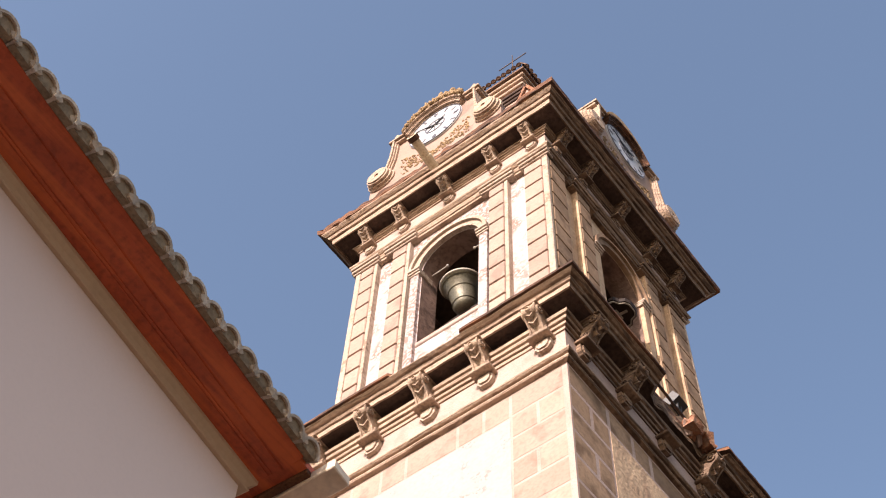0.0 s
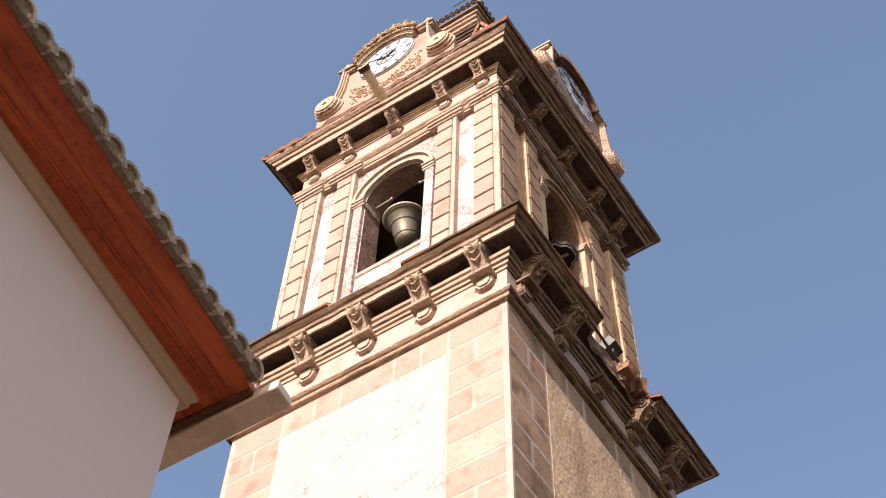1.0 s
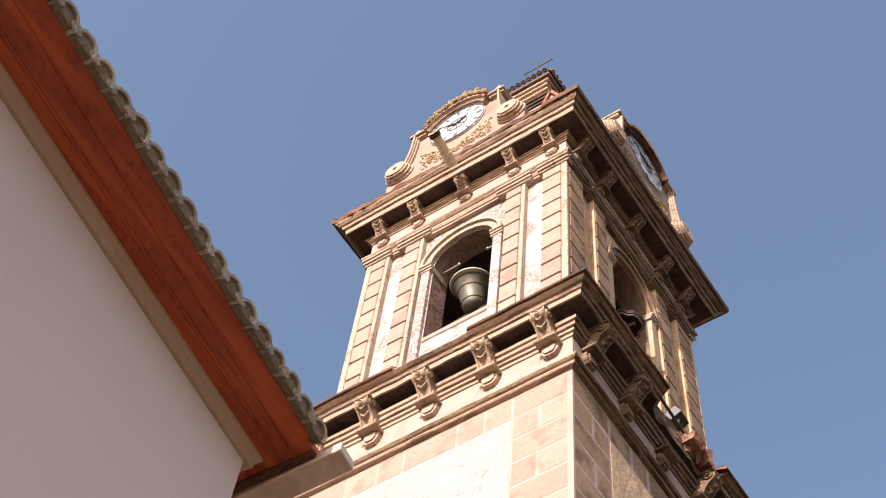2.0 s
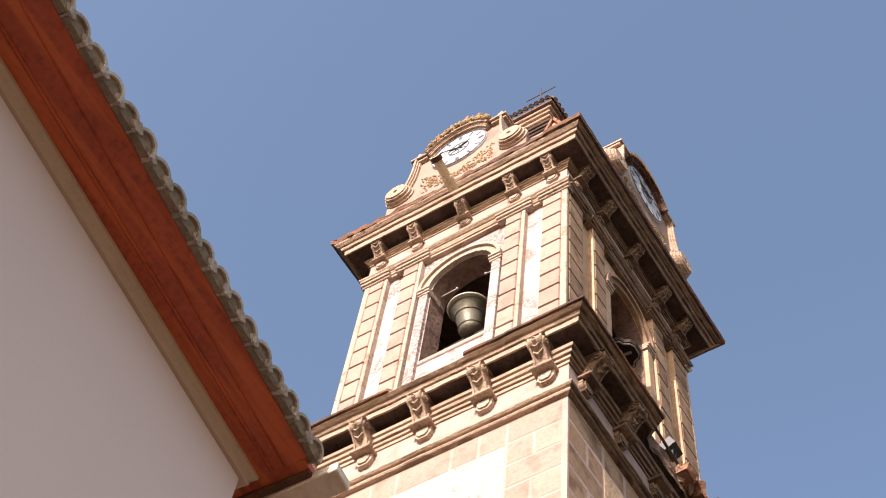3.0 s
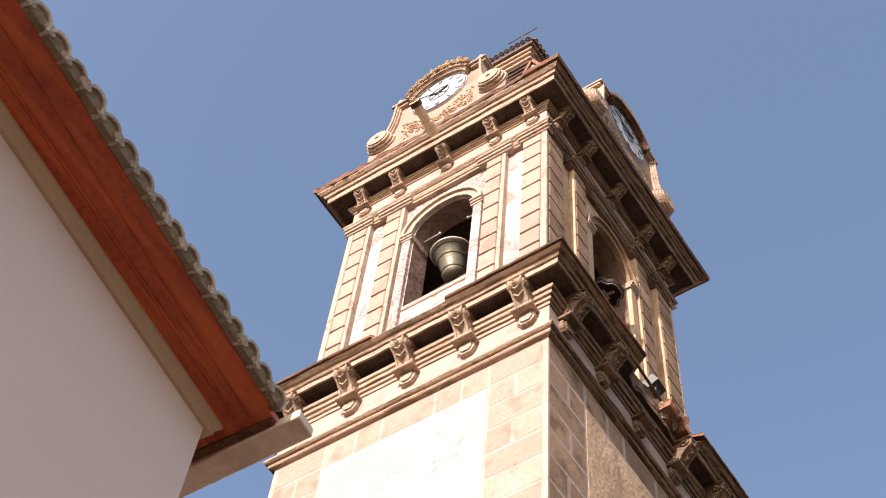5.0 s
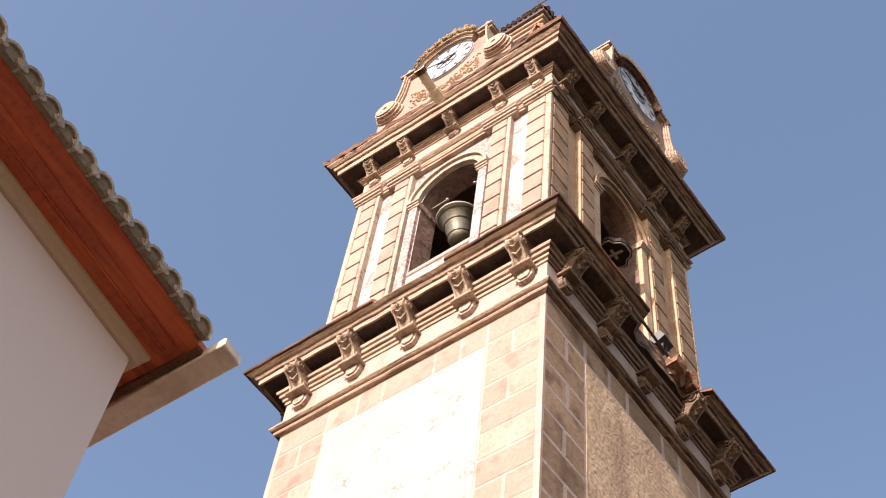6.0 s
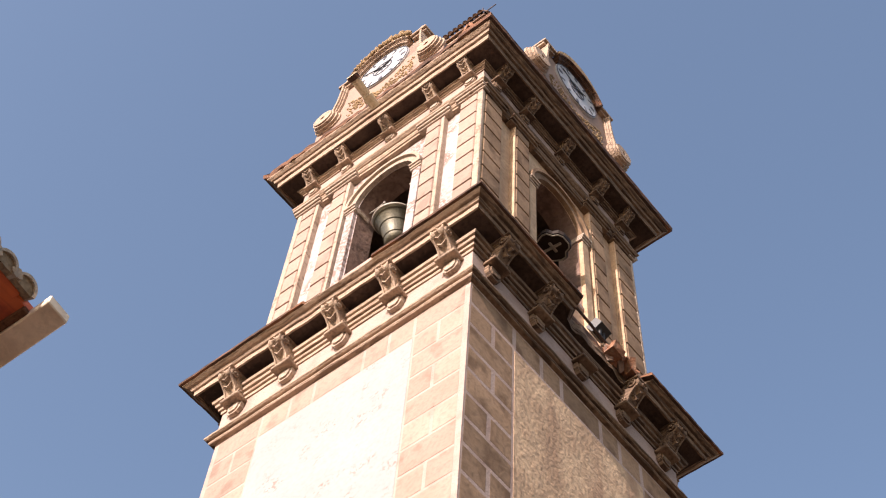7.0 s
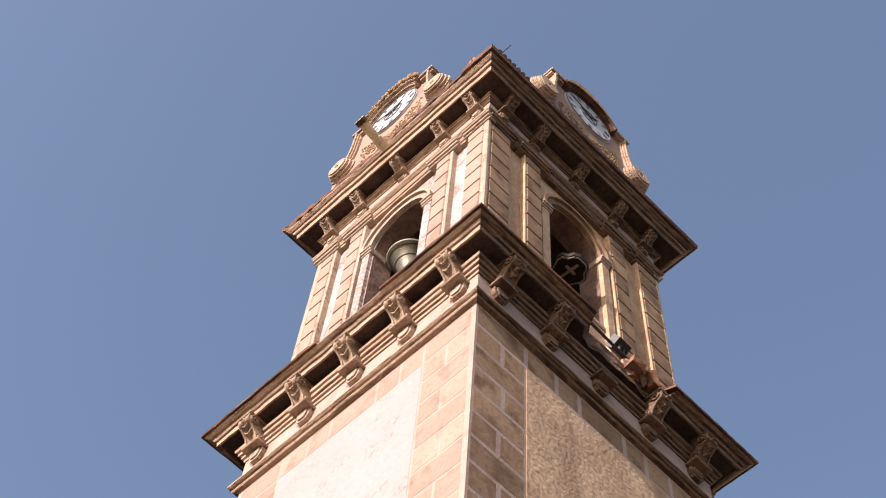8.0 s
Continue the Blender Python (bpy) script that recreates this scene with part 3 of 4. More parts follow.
def gable(k):
    turn, hl, hn = face(k)
    o = hn + 0.40
    half = [(1.80, 30.28), (1.80, 31.12)] + arc(1.47, 31.12, 0.33, 0, 150, 8) + [(1.24, 31.4), (1.20, 31.8), (1.17, 32.2), (1.15, 32.8), (0.98, 32.8)]
    zc = 32.25
    out = [(x, z) for x, z in half] + arc(0, zc, 0.90, 34, 146, 18) + [(-x, z) for x, z in half[::-1]]
    bm = bmesh.new()
    prism(bm, out, "y", -o, -o + 0.5)
    g = part("clock_gable", turned(lifted(bm), k), M_STONE, tower, "curved clock gable with scrolls", skew=True)
    for s in (-1, 1):
        bm = bmesh.new()
        vs = lathe(bm, [(0.37, 0), (0.37, 0.06), (0.335, 0.07), (0.335, 0.13), (0.30, 0.14), (0.30, 0.20), (0.26, 0.21), (0.26, 0.24), (0.06, 0.24), (0.05, 0.18)], 24)
        bmesh.ops.transform(bm, matrix=Matrix.Translation((s * 1.47, -o + 0.02, 31.12)) @ Matrix.Rotation(math.pi / 2, 4, "X"), verts=vs)
        part("scroll", turned(lifted(bm), k), M_TRIM, g, "stone volute", skew=True)
        bm = bmesh.new()
        for j in range(3):
            d = 0.05 + 0.045 * j
            strip(bm, [(s * (1.25 - 0.03 * j), 31.38), (s * (1.17 - 0.03 * j), 31.8), (s * (1.14 - 0.03 * j), 32.2), (s * (1.12 - 0.03 * j), 32.68)],
                  [(s * (1.30 - 0.02 * j), 31.40), (s * (1.225 - 0.02 * j), 31.82), (s * (1.19 - 0.02 * j), 32.22), (s * (1.17 - 0.02 * j), 32.70)], -o - 0.2 + d, -o + 0.48)
        x0, x1 = sorted((s * 0.86, s * 1.26))
        box(bm, x0, x1, -o - 0.10, -o + 0.5, 32.62, 32.70, 0.01)
        box(bm, x0 - 0.03, x1 + 0.03, -o - 0.16, -o + 0.5, 32.70, 32.78, 0.01)
        prism(bm, [(x0, 32.78), (x1, 32.78), (s * 1.12, 33.1)], "y", -o - 0.1, -o + 0.5)
        part("shoulder_moulding", turned(lifted(bm), k), M_TRIM, g, "moulded shoulder of the gable", skew=True)
    # hood over the dial with a crest of rough carving
    bm = bmesh.new()
    strip(bm, arc(0, zc, 0.755, 156, 24, 26), arc(0, zc, 0.79, 156, 24, 26), -o - 0.07, -o + 0.1)
    strip(bm, arc(0, zc, 0.79, 156, 24, 26), arc(0, zc, 0.835, 156, 24, 26), -o - 0.13, -o + 0.1)
    strip(bm, arc(0, zc, 0.835, 156, 24, 26), arc(0, zc, 0.875, 156, 24, 26), -o - 0.15, -o + 0.1)
    strip(bm, arc(0, zc, 0.875, 154, 26, 26), arc(0, zc, 0.92, 154, 26, 26), -o - 0.21, -o + 0.1)
    h = part("hood", turned(lifted(bm), k), M_TRIM, g, "projecting curved hood over the dial", skew=True)
    bm = bmesh.new()
    rnd = random.Random(40 + k)
    # This hood's shade is painted by swapping its trim for the dark stone.
    if k == 1:
        h.data.materials[0] = M_LICHEN_SHADE
    strip(bm, arc(0, zc, 0.89, 150, 30, 24), [(x * (1 + 0.32 * max(0, (z - zc)) ** 4), zc + (z - zc) * (1 + 0.32 * max(0, (z - zc)) ** 4)) for x, z in arc(0, zc, 0.97, 150, 30, 24)], -o - 0.19, -o - 0.02)
    for i in range(13 if k != 1 else 0):        # leaves that fan out over the hood, tallest at the middle
        a = radians(36 + 108 * i / 12)
        tall = 0.07 + 0.32 * max(0.0, math.sin(a)) ** 4 + 0.05 * (i % 2)
        for j in range(3):
            vs = bmesh.ops.create_icosphere(bm, subdivisions=2, radius=0.5)["verts"]
            for v in vs:
                v.co *= 1 + 0.35 * noise.noise(v.co * 5 + Vector((i, j, k)))
            lean = a + (j - 1) * 0.07
            r = 0.95 + tall * (0.55 if j == 1 else 0.35)
            bmesh.ops.transform(bm, matrix=Matrix.Translation((r * math.cos(lean), -o - 0.16, zc + r * math.sin(lean))) @ Matrix.Rotation(math.pi / 2 - lean + (j - 1) * 0.5, 4, "Y")
                                @ Matrix.Diagonal((0.10, 0.16, tall * (1.25 if j == 1 else 0.8), 1)), verts=vs)
    for i in range(220 if k != 1 else 0):
        a = radians(32 + 116 * (i + rnd.random()) / 220)
        r = 0.91 + 0.05 * rnd.random() + 0.20 * rnd.random() * max(0.0, math.sin(a)) ** 5
        vs = bmesh.ops.create_icosphere(bm, subdivisions=1, radius=0.022 + 0.03 * rnd.random())["verts"]
        bmesh.ops.transform(bm, matrix=Matrix.Translation((r * math.cos(a), -o - 0.26 + 0.16 * rnd.random(), zc + r * math.sin(a))) @ Matrix.Diagonal((1, 1, 1.3, 1)), verts=vs)
    tagged(part("crest", turned(lifted(bm), k), M_CREST, g, "plain worn top of the hood" if k == 1 else "rough carved crest on the hood", skew=True), kind="stuff")
    bm = bmesh.new()
    for i in range(300):
        x = (rnd.random() * 2 - 1) * 0.95
        z = 30.72 + rnd.random() * (0.25 + 0.75 * abs(x))
        if math.hypot(x, z - zc) < 0.86:
            continue
        vs = bmesh.ops.create_icosphere(bm, subdivisions=1, radius=0.018 + 0.02 * rnd.random())["verts"]
        bmesh.ops.translate(bm, vec=(x, -o, z), verts=vs)
    tagged(part("carving", turned(lifted(bm), k), M_CREST, g, "rough carved relief under the dial", skew=True), kind="stuff")
    # dial with its figures as plain marks, and hands
    bm = bmesh.new()
    vs = lathe(bm, [(0.745, 0), (0.745, 0.05), (0.72, 0.06)], 40)
    bmesh.ops.transform(bm, matrix=Matrix.Translation((0, -o + 0.01, zc)) @ Matrix.Rotation(math.pi / 2, 4, "X"), verts=vs)
    dial = part("dial", turned(lifted(bm), k), M_DIAL, g, "white round clock dial", skew=True)
    for i in range(12):
        a = radians(30 * i)
        bm = bmesh.new()
        vs = box(bm, -0.026, 0.026, -0.008, 0, 0.52, 0.67)
        if i % 3 == 0:
            vs += box(bm, 0.035, 0.052, -0.008, 0, 0.54, 0.66)
            vs += box(bm, -0.052, -0.035, -0.008, 0, 0.54, 0.66)
        bmesh.ops.transform(bm, matrix=Matrix.Translation((0, -o - 0.052, zc)) @ Matrix.Rotation(a, 4, "Y"), verts=vs)
        part("hour_mark", turned(lifted(bm), k), M_FIGURE, dial, skew=True)
    bm = bmesh.new()
    strip(bm, arc(0, zc, 0.25, 0, 360, 28), arc(0, zc, 0.28, 0, 360, 28), -o - 0.064, -o - 0.052)
    for i in range(6):
        vs = box(bm, -0.012, 0.012, -0.012, 0, 0.03, 0.26)
        bmesh.ops.transform(bm, matrix=Matrix.Translation((0, -o - 0.052, zc)) @ Matrix.Rotation(radians(60 * i), 4, "Y"), verts=vs)
    strip(bm, arc(0, zc, 0.715, 0, 360, 40), arc(0, zc, 0.735, 0, 360, 40), -o - 0.062, -o - 0.04)
    part("dial_rosette", turned(lifted(bm), k), M_FIGURE, dial, skew=True)
    for nm, a, ln in (("hour_hand", 60, 0.36), ("minute_hand", -65, 0.58)):
        bm = bmesh.new()
        vs = prism(bm, [(-0.010, -0.10), (0.010, -0.10), (0.014, ln * 0.6), (0, ln), (-0.014, ln * 0.6)], "y", -0.02, 0)
        bmesh.ops.transform(bm, matrix=Matrix.Translation((0, -o - 0.07, zc)) @ Matrix.Rotation(radians(a), 4, "Y"), verts=vs)
        part(nm, turned(lifted(bm), k), M_BLACK, dial, skew=True)


for k in range(4):
    gable(k)

# ---- lantern behind the gables ----
bm = bmesh.new()
box(bm, -1.05, 1.05, -1.1, 1.1, 30.8, 37.0)
part("pedestal", bm, M_STONE, tower, "plain stone pedestal of the lantern", skew=True)
bm = bmesh.new()
for z, d in ((36.7, 0.05), (36.8, 0.1), (36.9, 0.15), (37.0, 0.1)):
    box(bm, -1.05 - d, 1.05 + d, -1.1 - d, 1.1 + d, z, z + 0.09, 0.015)
part("pedestal_cornice", bm, M_CORNICE, tower, "brown moulded pedestal cornice", skew=True)
bm = bmesh.new()
box(bm, -0.92, 0.92, -0.97, 0.97, 37.0, 38.3)
part("lantern", bm, M_STONE, tower, "square stone lantern above the clocks", skew=True)
bm = bmesh.new()
for z, d in ((37.55, 0.05), (37.68, 0.12), (38.1, 0.1), (38.2, 0.17)):
    box(bm, -0.92 - d, 0.92 + d, -0.97 - d, 0.97 + d, z, z + 0.1, 0.015)
part("lantern_cornice", bm, M_TRIM, tower, "cream moulded lantern cornice", skew=True)
bm = bmesh.new()
hx, hy = 1.16, 1.22
top = bm.verts.new((0, 0, 41.2))
base = [bm.verts.new(c) for c in ((-hx, -hy, 38.42), (hx, -hy, 38.42), (hx, hy, 38.42), (-hx, hy, 38.42))]
low = [bm.verts.new((v.co.x, v.co.y, 38.32)) for v in base]
for i in range(4):
    bm.faces.new((base[i], base[(i + 1) % 4], top))
    bm.faces.new((low[i], low[(i + 1) % 4], base[(i + 1) % 4], base[i]))
bm.faces.new(low)
roof = part("lantern_roof", bm, M_OLD_TILE, tower, "dark pyramid roof of curved tiles", skew=True)


def half_pipe(length, r0, r1, thick=0.018, n=7, up=1):
    """A curved clay tile that points along +x; up -1: a channel tile."""
    bm = bmesh.new()
    rings = []
    for x, r in ((0, r0), (length, r1)):
        rings.append([bm.verts.new((x, rr * math.cos(math.pi * i / n), up * rr * math.sin(math.pi * i / n))) for rr in (r, r - thick) for i in range(n + 1)])
    a, b = rings
    m = n + 1
    for o in (0, m):
        for i in range(n):
            bm.faces.new((a[o + i], a[o + i + 1], b[o + i + 1], b[o + i]))
    for q in (a, b):
        for i in range(n):
            bm.faces.new((q[i], q[i + 1], q[m + i + 1], q[m + i]))
    for i in (0, n):
        bm.faces.new((a[i], b[i], b[m + i], a[m + i]))
    return bm


cap = None
for k in range(4):
    turn = Matrix.Rotation(math.pi / 2 * k, 4, "Z")
    h, q = ((hx, hy), (hy, hx))[k % 2]
    n = 14
    for i in range(n):
        u = -h + 2 * h * (i + 0.5) / n
        at = turn @ Vector((u, -q - 0.06, 38.44))
        m = Matrix.Translation(skewed(at)) @ turn @ pose(0, 0, 0, 0, -66.5, 90)
        if cap is None:
            cap = part("roof_tile", half_pipe(0.5, 0.082, 0.07), M_OLD_TILE, roof)
            cap.matrix_basis = m
            end = bmesh.new()
            prism(end, [(0.066 * math.cos(math.pi * q / 8), 0.066 * math.sin(math.pi * q / 8)) for q in range(9)], "x", 0.01, 0.1)
            end = part("mortar_end", end, M_MORTAR, cap)
        else:
            share("mortar_end", end, Matrix(), share("roof_tile", cap, m, roof))
bm = bmesh.new()
rod(bm, (0, 0, 41.0), (0, 0, 43.6), 0.03, 8, 0.014)
box(bm, -0.5, 0.5, -0.014, 0.014, 43.05, 43.085, 0.006)
part("iron_cross", bm, M_IRON, tower, "thin wrought iron roof cross", skew=True)

# ---- small brick gablet on the corner of the upper cornice ----
bm = bmesh.new()
prism(bm, [(2.17, 30.72), (2.63, 30.72), (2.38, 31.50)], "y", -2.98, -2.80)
gablet = part("gablet", bm, M_MORTAR, tower, "small brick gablet on the cornice", skew=True)
for a, b in (((2.10, 30.72), (2.38, 31.56)), ((2.70, 30.72), (2.38, 31.56)), ((2.14, 30.86), (2.66, 30.86))):
    way = Vector((b[0] - a[0], b[1] - a[1]))
    side = Vector((-way.y, way.x)).normalized() * 0.035
    for i in range(3):
        p, q = Vector(a) + way * (i / 3 + 0.012), Vector(a) + way * ((i + 1) / 3 - 0.012)
        bm = bmesh.new()
        prism(bm, [tuple(p - side), tuple(q - side), tuple(q + side), tuple(p + side)], "y", -3.05, -2.75)
        part("brick", bm, M_BRICK, gablet, skew=True)

# ---- spout and small fittings of the tower ----
bm = bmesh.new()
vs = lathe(bm, [(0.11, 0), (0.115, 0.3), (0.10, 0.32), (0.105, 0.72), (0.125, 0.74), (0.13, 0.84), (0.09, 0.845), (0.075, 0.7)], 18)
bmesh.ops.transform(bm, matrix=Matrix.Translation((0.05, -3.15, 30.02)) @ Matrix.Rotation(radians(81), 4, "X"), verts=vs)
spout = part("water_spout", bm, M_SPOUT, tower, "round stone water spout with a dark mouth", smooth=False)
bm = bmesh.new()
vs = lathe(bm, [(0.132, 0), (0.134, 0.12), (0.07, 0.125)], 18)
bmesh.ops.transform(bm, matrix=Matrix.Translation((0.05, -3.86, 30.135)) @ Matrix.Rotation(radians(81), 4, "X"), verts=vs)
part("spout_mouth", bm, M_LICHEN_SHADE, spout, "dark stained mouth of the spout")

# iron pegs in the reveals of the front arch
for x0, x1, z in ((-0.73, -0.31, 27.58), (0.71, 0.36, 27.62)):
    bm = bmesh.new()
    rod(bm, (x0, -2.1, z - 0.03), (x1, -2.1, z), 0.014, 8)
    vs = bmesh.ops.create_icosphere(bm, subdivisions=2, radius=0.032)["verts"]
    bmesh.ops.translate(bm, vec=(x1, -2.1, z), verts=vs)
    part("iron_peg", bm, M_YOKE_EDGE, tower, "pale iron peg with a knob", skew=True)

# pale curved bracket at the right reveal of the front arch
bm = bmesh.new()
bend = [(0.60 + 0.10 * math.cos(radians(a)), -1.98, 26.55 + 0.34 * math.sin(radians(a))) for a in range(110, 251, 20)]
for a, b in zip(bend, bend[1:]):
    rod(bm, a, b, 0.022, 8)
part("bell_bracket", bm, M_YOKE_EDGE, tower, "pale curved iron bracket", skew=True)

# rubble and bare brick in the broken cornice
rnd = random.Random(5)
for i in range(22):
    bm = bmesh.new()
    s = 0.05 + 0.07 * rnd.random()
    vs = box(bm, -s * 1.3, s * 1.3, -s * 0.9, s * 0.9, -s * 0.5, s * 0.5)
    for v in vs:
        v.co += Vector((rnd.random() - 0.5, rnd.random() - 0.5, rnd.random() - 0.5)) * s * 0.9
    bmesh.ops.rotate(bm, matrix=Euler((rnd.random(), rnd.random(), rnd.random() * 3)).to_matrix(), verts=vs)
    y = 0.50 + 0.8 * rnd.random()
    bmesh.ops.translate(bm, vec=(A + 0.22 + 0.22 * rnd.random(), y, 22.18 + 0.10 * rnd.random()), verts=vs)
    part("rubble", bm, M_BRICK if i % 4 else M_MORTAR, tower, "", skew=True)

lamp = tagged(new("floodlight"), "black floodlight on a bar above the broken cornice", "floodlight")
lamp.matrix_basis = pose(2.97, 0.36, 22.4, 0, 0, 0)
bm = bmesh.new()
rod(bm, (0, -0.95, 0.22), (0, 0.85, 0.20), 0.028, 8)
part("bar", bm, M_IRON, lamp, "black iron bar")
for y in (-0.8, 0.7):
    bm = bmesh.new()
    rod(bm, (-0.04, y, -0.05), (0, y, 0.24), 0.022, 8)
    part("bracket", bm, M_IRON, lamp)
bm = bmesh.new()
prism(bm, [(-0.15, 0.0), (0.15, 0.0), (0.20, 0.17), (-0.20, 0.17)], "x", -0.13, 0.11)
bmesh.ops.transform(bm, matrix=Matrix.Translation((0.03, 0, 0.36)) @ Matrix.Rotation(radians(-30), 4, "Y"), verts=bm.verts)
hood = part("housing", bm, M_LAMP, lamp, "black metal lamp housing")
bm = bmesh.new()
box(bm, -0.10, 0.08, -0.17, 0.17, 0.171, 0.182)
bmesh.ops.transform(bm, matrix=Matrix.Translation((0.03, 0, 0.36)) @ Matrix.Rotation(radians(-30), 4, "Y"), verts=bm.verts)
part("glass", bm, M_GLASS, hood, "grey lamp glass")
bm = bmesh.new()
rod(bm, (0, -0.05, 0.2), (0.02, -0.05, 0.4), 0.03, 8)
rod(bm, (0, 0.05, 0.2), (0.02, 0.05, 0.4), 0.03, 8)
part("yoke", bm, M_LAMP, lamp)


# ---- bells ----
def bell(at, turn, tilt, label):
    b = tagged(new("bell"), label, "bell", group="bells of the tower")
    b.matrix_basis = Matrix.Translation(at) @ Matrix.Rotation(radians(turn), 4, "Z")
    lean = Matrix.Rotation(radians(tilt), 4, "X") @ Matrix.Scale(1.0, 4)

    def add(name, bm, material, label="", parent=None, smooth=False):
        bmesh.ops.transform(bm, matrix=lean, verts=bm.verts)
        return part(name, bm, material, parent or b, label, smooth=smooth)

    bm = bmesh.new()
    lathe(bm, [(0.02, -0.12), (0.12, -0.13), (0.20, -0.17), (0.235, -0.25), (0.25, -0.42), (0.28, -0.60), (0.33, -0.74), (0.40, -0.85), (0.42, -0.90), (0.38, -0.905), (0.30, -0.75), (0.22, -0.5), (0.18, -0.25), (0.02, -0.2)], 36)
    shell = add("bell_shell", bm, M_BRONZE, "greenish bronze bell", smooth=True)
    for z, r in ((-0.30, 0.243), (-0.62, 0.288), (-0.82, 0.385)):
        bm = bmesh.new()
        lathe(bm, [(r, z - 0.012), (r + 0.012, z), (r, z + 0.012)], 36)
        add("band", bm, M_BRONZE, parent=shell)
    bm = bmesh.new()
    rod(bm, (0, 0, -0.2), (0, 0, -0.92), 0.025, 8, 0.03)
    vs = bmesh.ops.create_icosphere(bm, subdivisions=2, radius=0.06)["verts"]
    bmesh.ops.translate(bm, vec=(0, 0, -0.92), verts=vs)
    add("clapper", bm, M_IRON, "iron clapper")
    bm = bmesh.new()
    lathe(bm, [(0.40, -0.86), (0.425, -0.865), (0.43, -0.89), (0.42, -0.91), (0.39, -0.91)], 36)
    add("lip", bm, M_YOKE_EDGE, "pale worn lip of the bell", parent=shell, smooth=True)
    # cast yoke: arms, waist and a shield with a pale edge and a cross
    half = [(0.16, -0.10), (0.60, -0.06), (0.62, 0.05), (0.34, 0.11), (0.22, 0.22), (0.20, 0.36), (0.25, 0.52), (0.36, 0.78), (0.35, 0.88), (0.25, 0.95), (0.21, 1.06), (0.10, 1.12)]
    out = half + [(-x, z) for x, z in half[::-1]]
    bm = bmesh.new()
    prism(bm, out, "y", -0.05, 0.05)
    yoke = add("yoke", bm, M_YOKE, "dark cast yoke with a shield-shaped head")
    bm = bmesh.new()
    line = [(0.17, 0.32), (0.20, 0.50), (0.31, 0.76), (0.30, 0.86), (0.21, 0.925), (0.17, 1.03), (0.09, 1.085)]
    line = line + [(-x, z) for x, z in line[::-1]]
    strip(bm, line, [(x * 1.09, 0.62 + (z - 0.62) * 1.04) for x, z in line], -0.075, -0.048)
    add("rim", bm, M_YOKE_EDGE, "pale raised rim", yoke)
    bm = bmesh.new()
    box(bm, -0.028, 0.028, -0.08, -0.048, 0.42, 0.98, 0.01)
    box(bm, -0.125, 0.125, -0.08, -0.048, 0.76, 0.82, 0.01)
    add("cross", bm, M_YOKE_EDGE, "pale relief cross", yoke)
    for s in (-1, 1):
        bm = bmesh.new()
        box(bm, min(s * 0.16, s * 0.62), max(s * 0.16, s * 0.62), -0.075, 0.075, -0.03, 0.05, 0.015)
        add("arm_plate", bm, M_RUST, "rusty arm of the yoke", yoke)
        bm = bmesh.new()
        rod(bm, (s * 0.13, -0.06, -0.16), (s * 0.13, -0.06, 0.2), 0.014, 8)
        add("strap", bm, M_YOKE_EDGE, "pale iron strap", yoke)
        bm = bmesh.new()
        rod(bm, (s * 0.6, 0, 0), (s * 0.80, 0, 0), 0.035, 10)
        add("axle", bm, M_IRON, "", yoke)
    return b


bell(skewed((0.06, -1.90, 25.52)), 0, -166, "green bronze bell swung mouth-up on a dark yoke")
bell(skewed((1.45, 0.0, 26.2)), 90, 100, "bronze bell with shield-headed yoke in the shaded arch")

# ---- house beside the tower ----
house = tagged(new("church_house"), "white limewashed building with red eaves and clay roof tiles", "building")
house.matrix_basis = pose(3.774, -9.064, 0, 0, 0, 6)
L = -26.0                    # its long side runs away from the corner
bm = bmesh.new()
box(bm, -9.0, -0.06, L, -0.10, 0, 9.84)
part("wall", bm, M_WHITE, house, "smooth white limewashed wall")
# moulding under the soffit, along the eaves and round the corner
bm = bmesh.new()
prof = [(-0.10, 9.733), (-0.03, 9.733), (-0.02, 9.738), (-0.045, 9.746), (-0.04, 9.76), (-0.02, 9.79), (0.012, 9.815), (0.012, 9.86), (-0.10, 9.86)]
n = len(prof)
runs = []
for corner in ((0, L), (0, 0), (-9.0, 0)):
    ring = []
    for d, z in prof:
        x = d if corner[0] == 0 else -9.0
        y = L if corner[1] == L else d - 0.005
        ring.append(bm.verts.new((x, y, z)))
    runs.append(ring)
for a, b in zip(runs, runs[1:]):
    for i in range(n):
        bm.faces.new((a[i], a[(i + 1) % n], b[(i + 1) % n], b[i]))
part("eaves_moulding", bm, M_BEIGE, house, "beige painted cornice moulding")
FLARE = 0.025                # the eaves reach out further along the house


def flared(bm):
    for v in bm.verts:
        if v.co.x > 0.15 and v.co.y < 0:
            v.co.x -= FLARE * v.co.y
    return bm


# red soffit with fine grooves
bm = bmesh.new()
prof = [(-0.06, 9.862), (0.0, 9.862), (0.0, 9.85), (0.10, 9.85), (0.103, 9.857), (0.110, 9.857), (0.113, 9.85), (0.128, 9.85), (0.131, 9.857), (0.138, 9.857), (0.141, 9.851), (0.205, 9.853), (0.209, 9.864), (0.222, 9.864), (0.226, 9.857), (0.33, 9.866), (0.375, 9.88), (0.392, 9.93), (-0.06, 9.93)]
prism(bm, prof, "y", L, -0.0)
vs = box(bm, -9, 0.36, 0.0, 0.16, 9.862, 9.93)
for v in vs:
    if v.co.y > 0.1:
        v.co.y -= (v.co.x - 0.55) * 0.085
part("soffit", flared(bm), M_RED, house, "red ochre painted eaves boards")
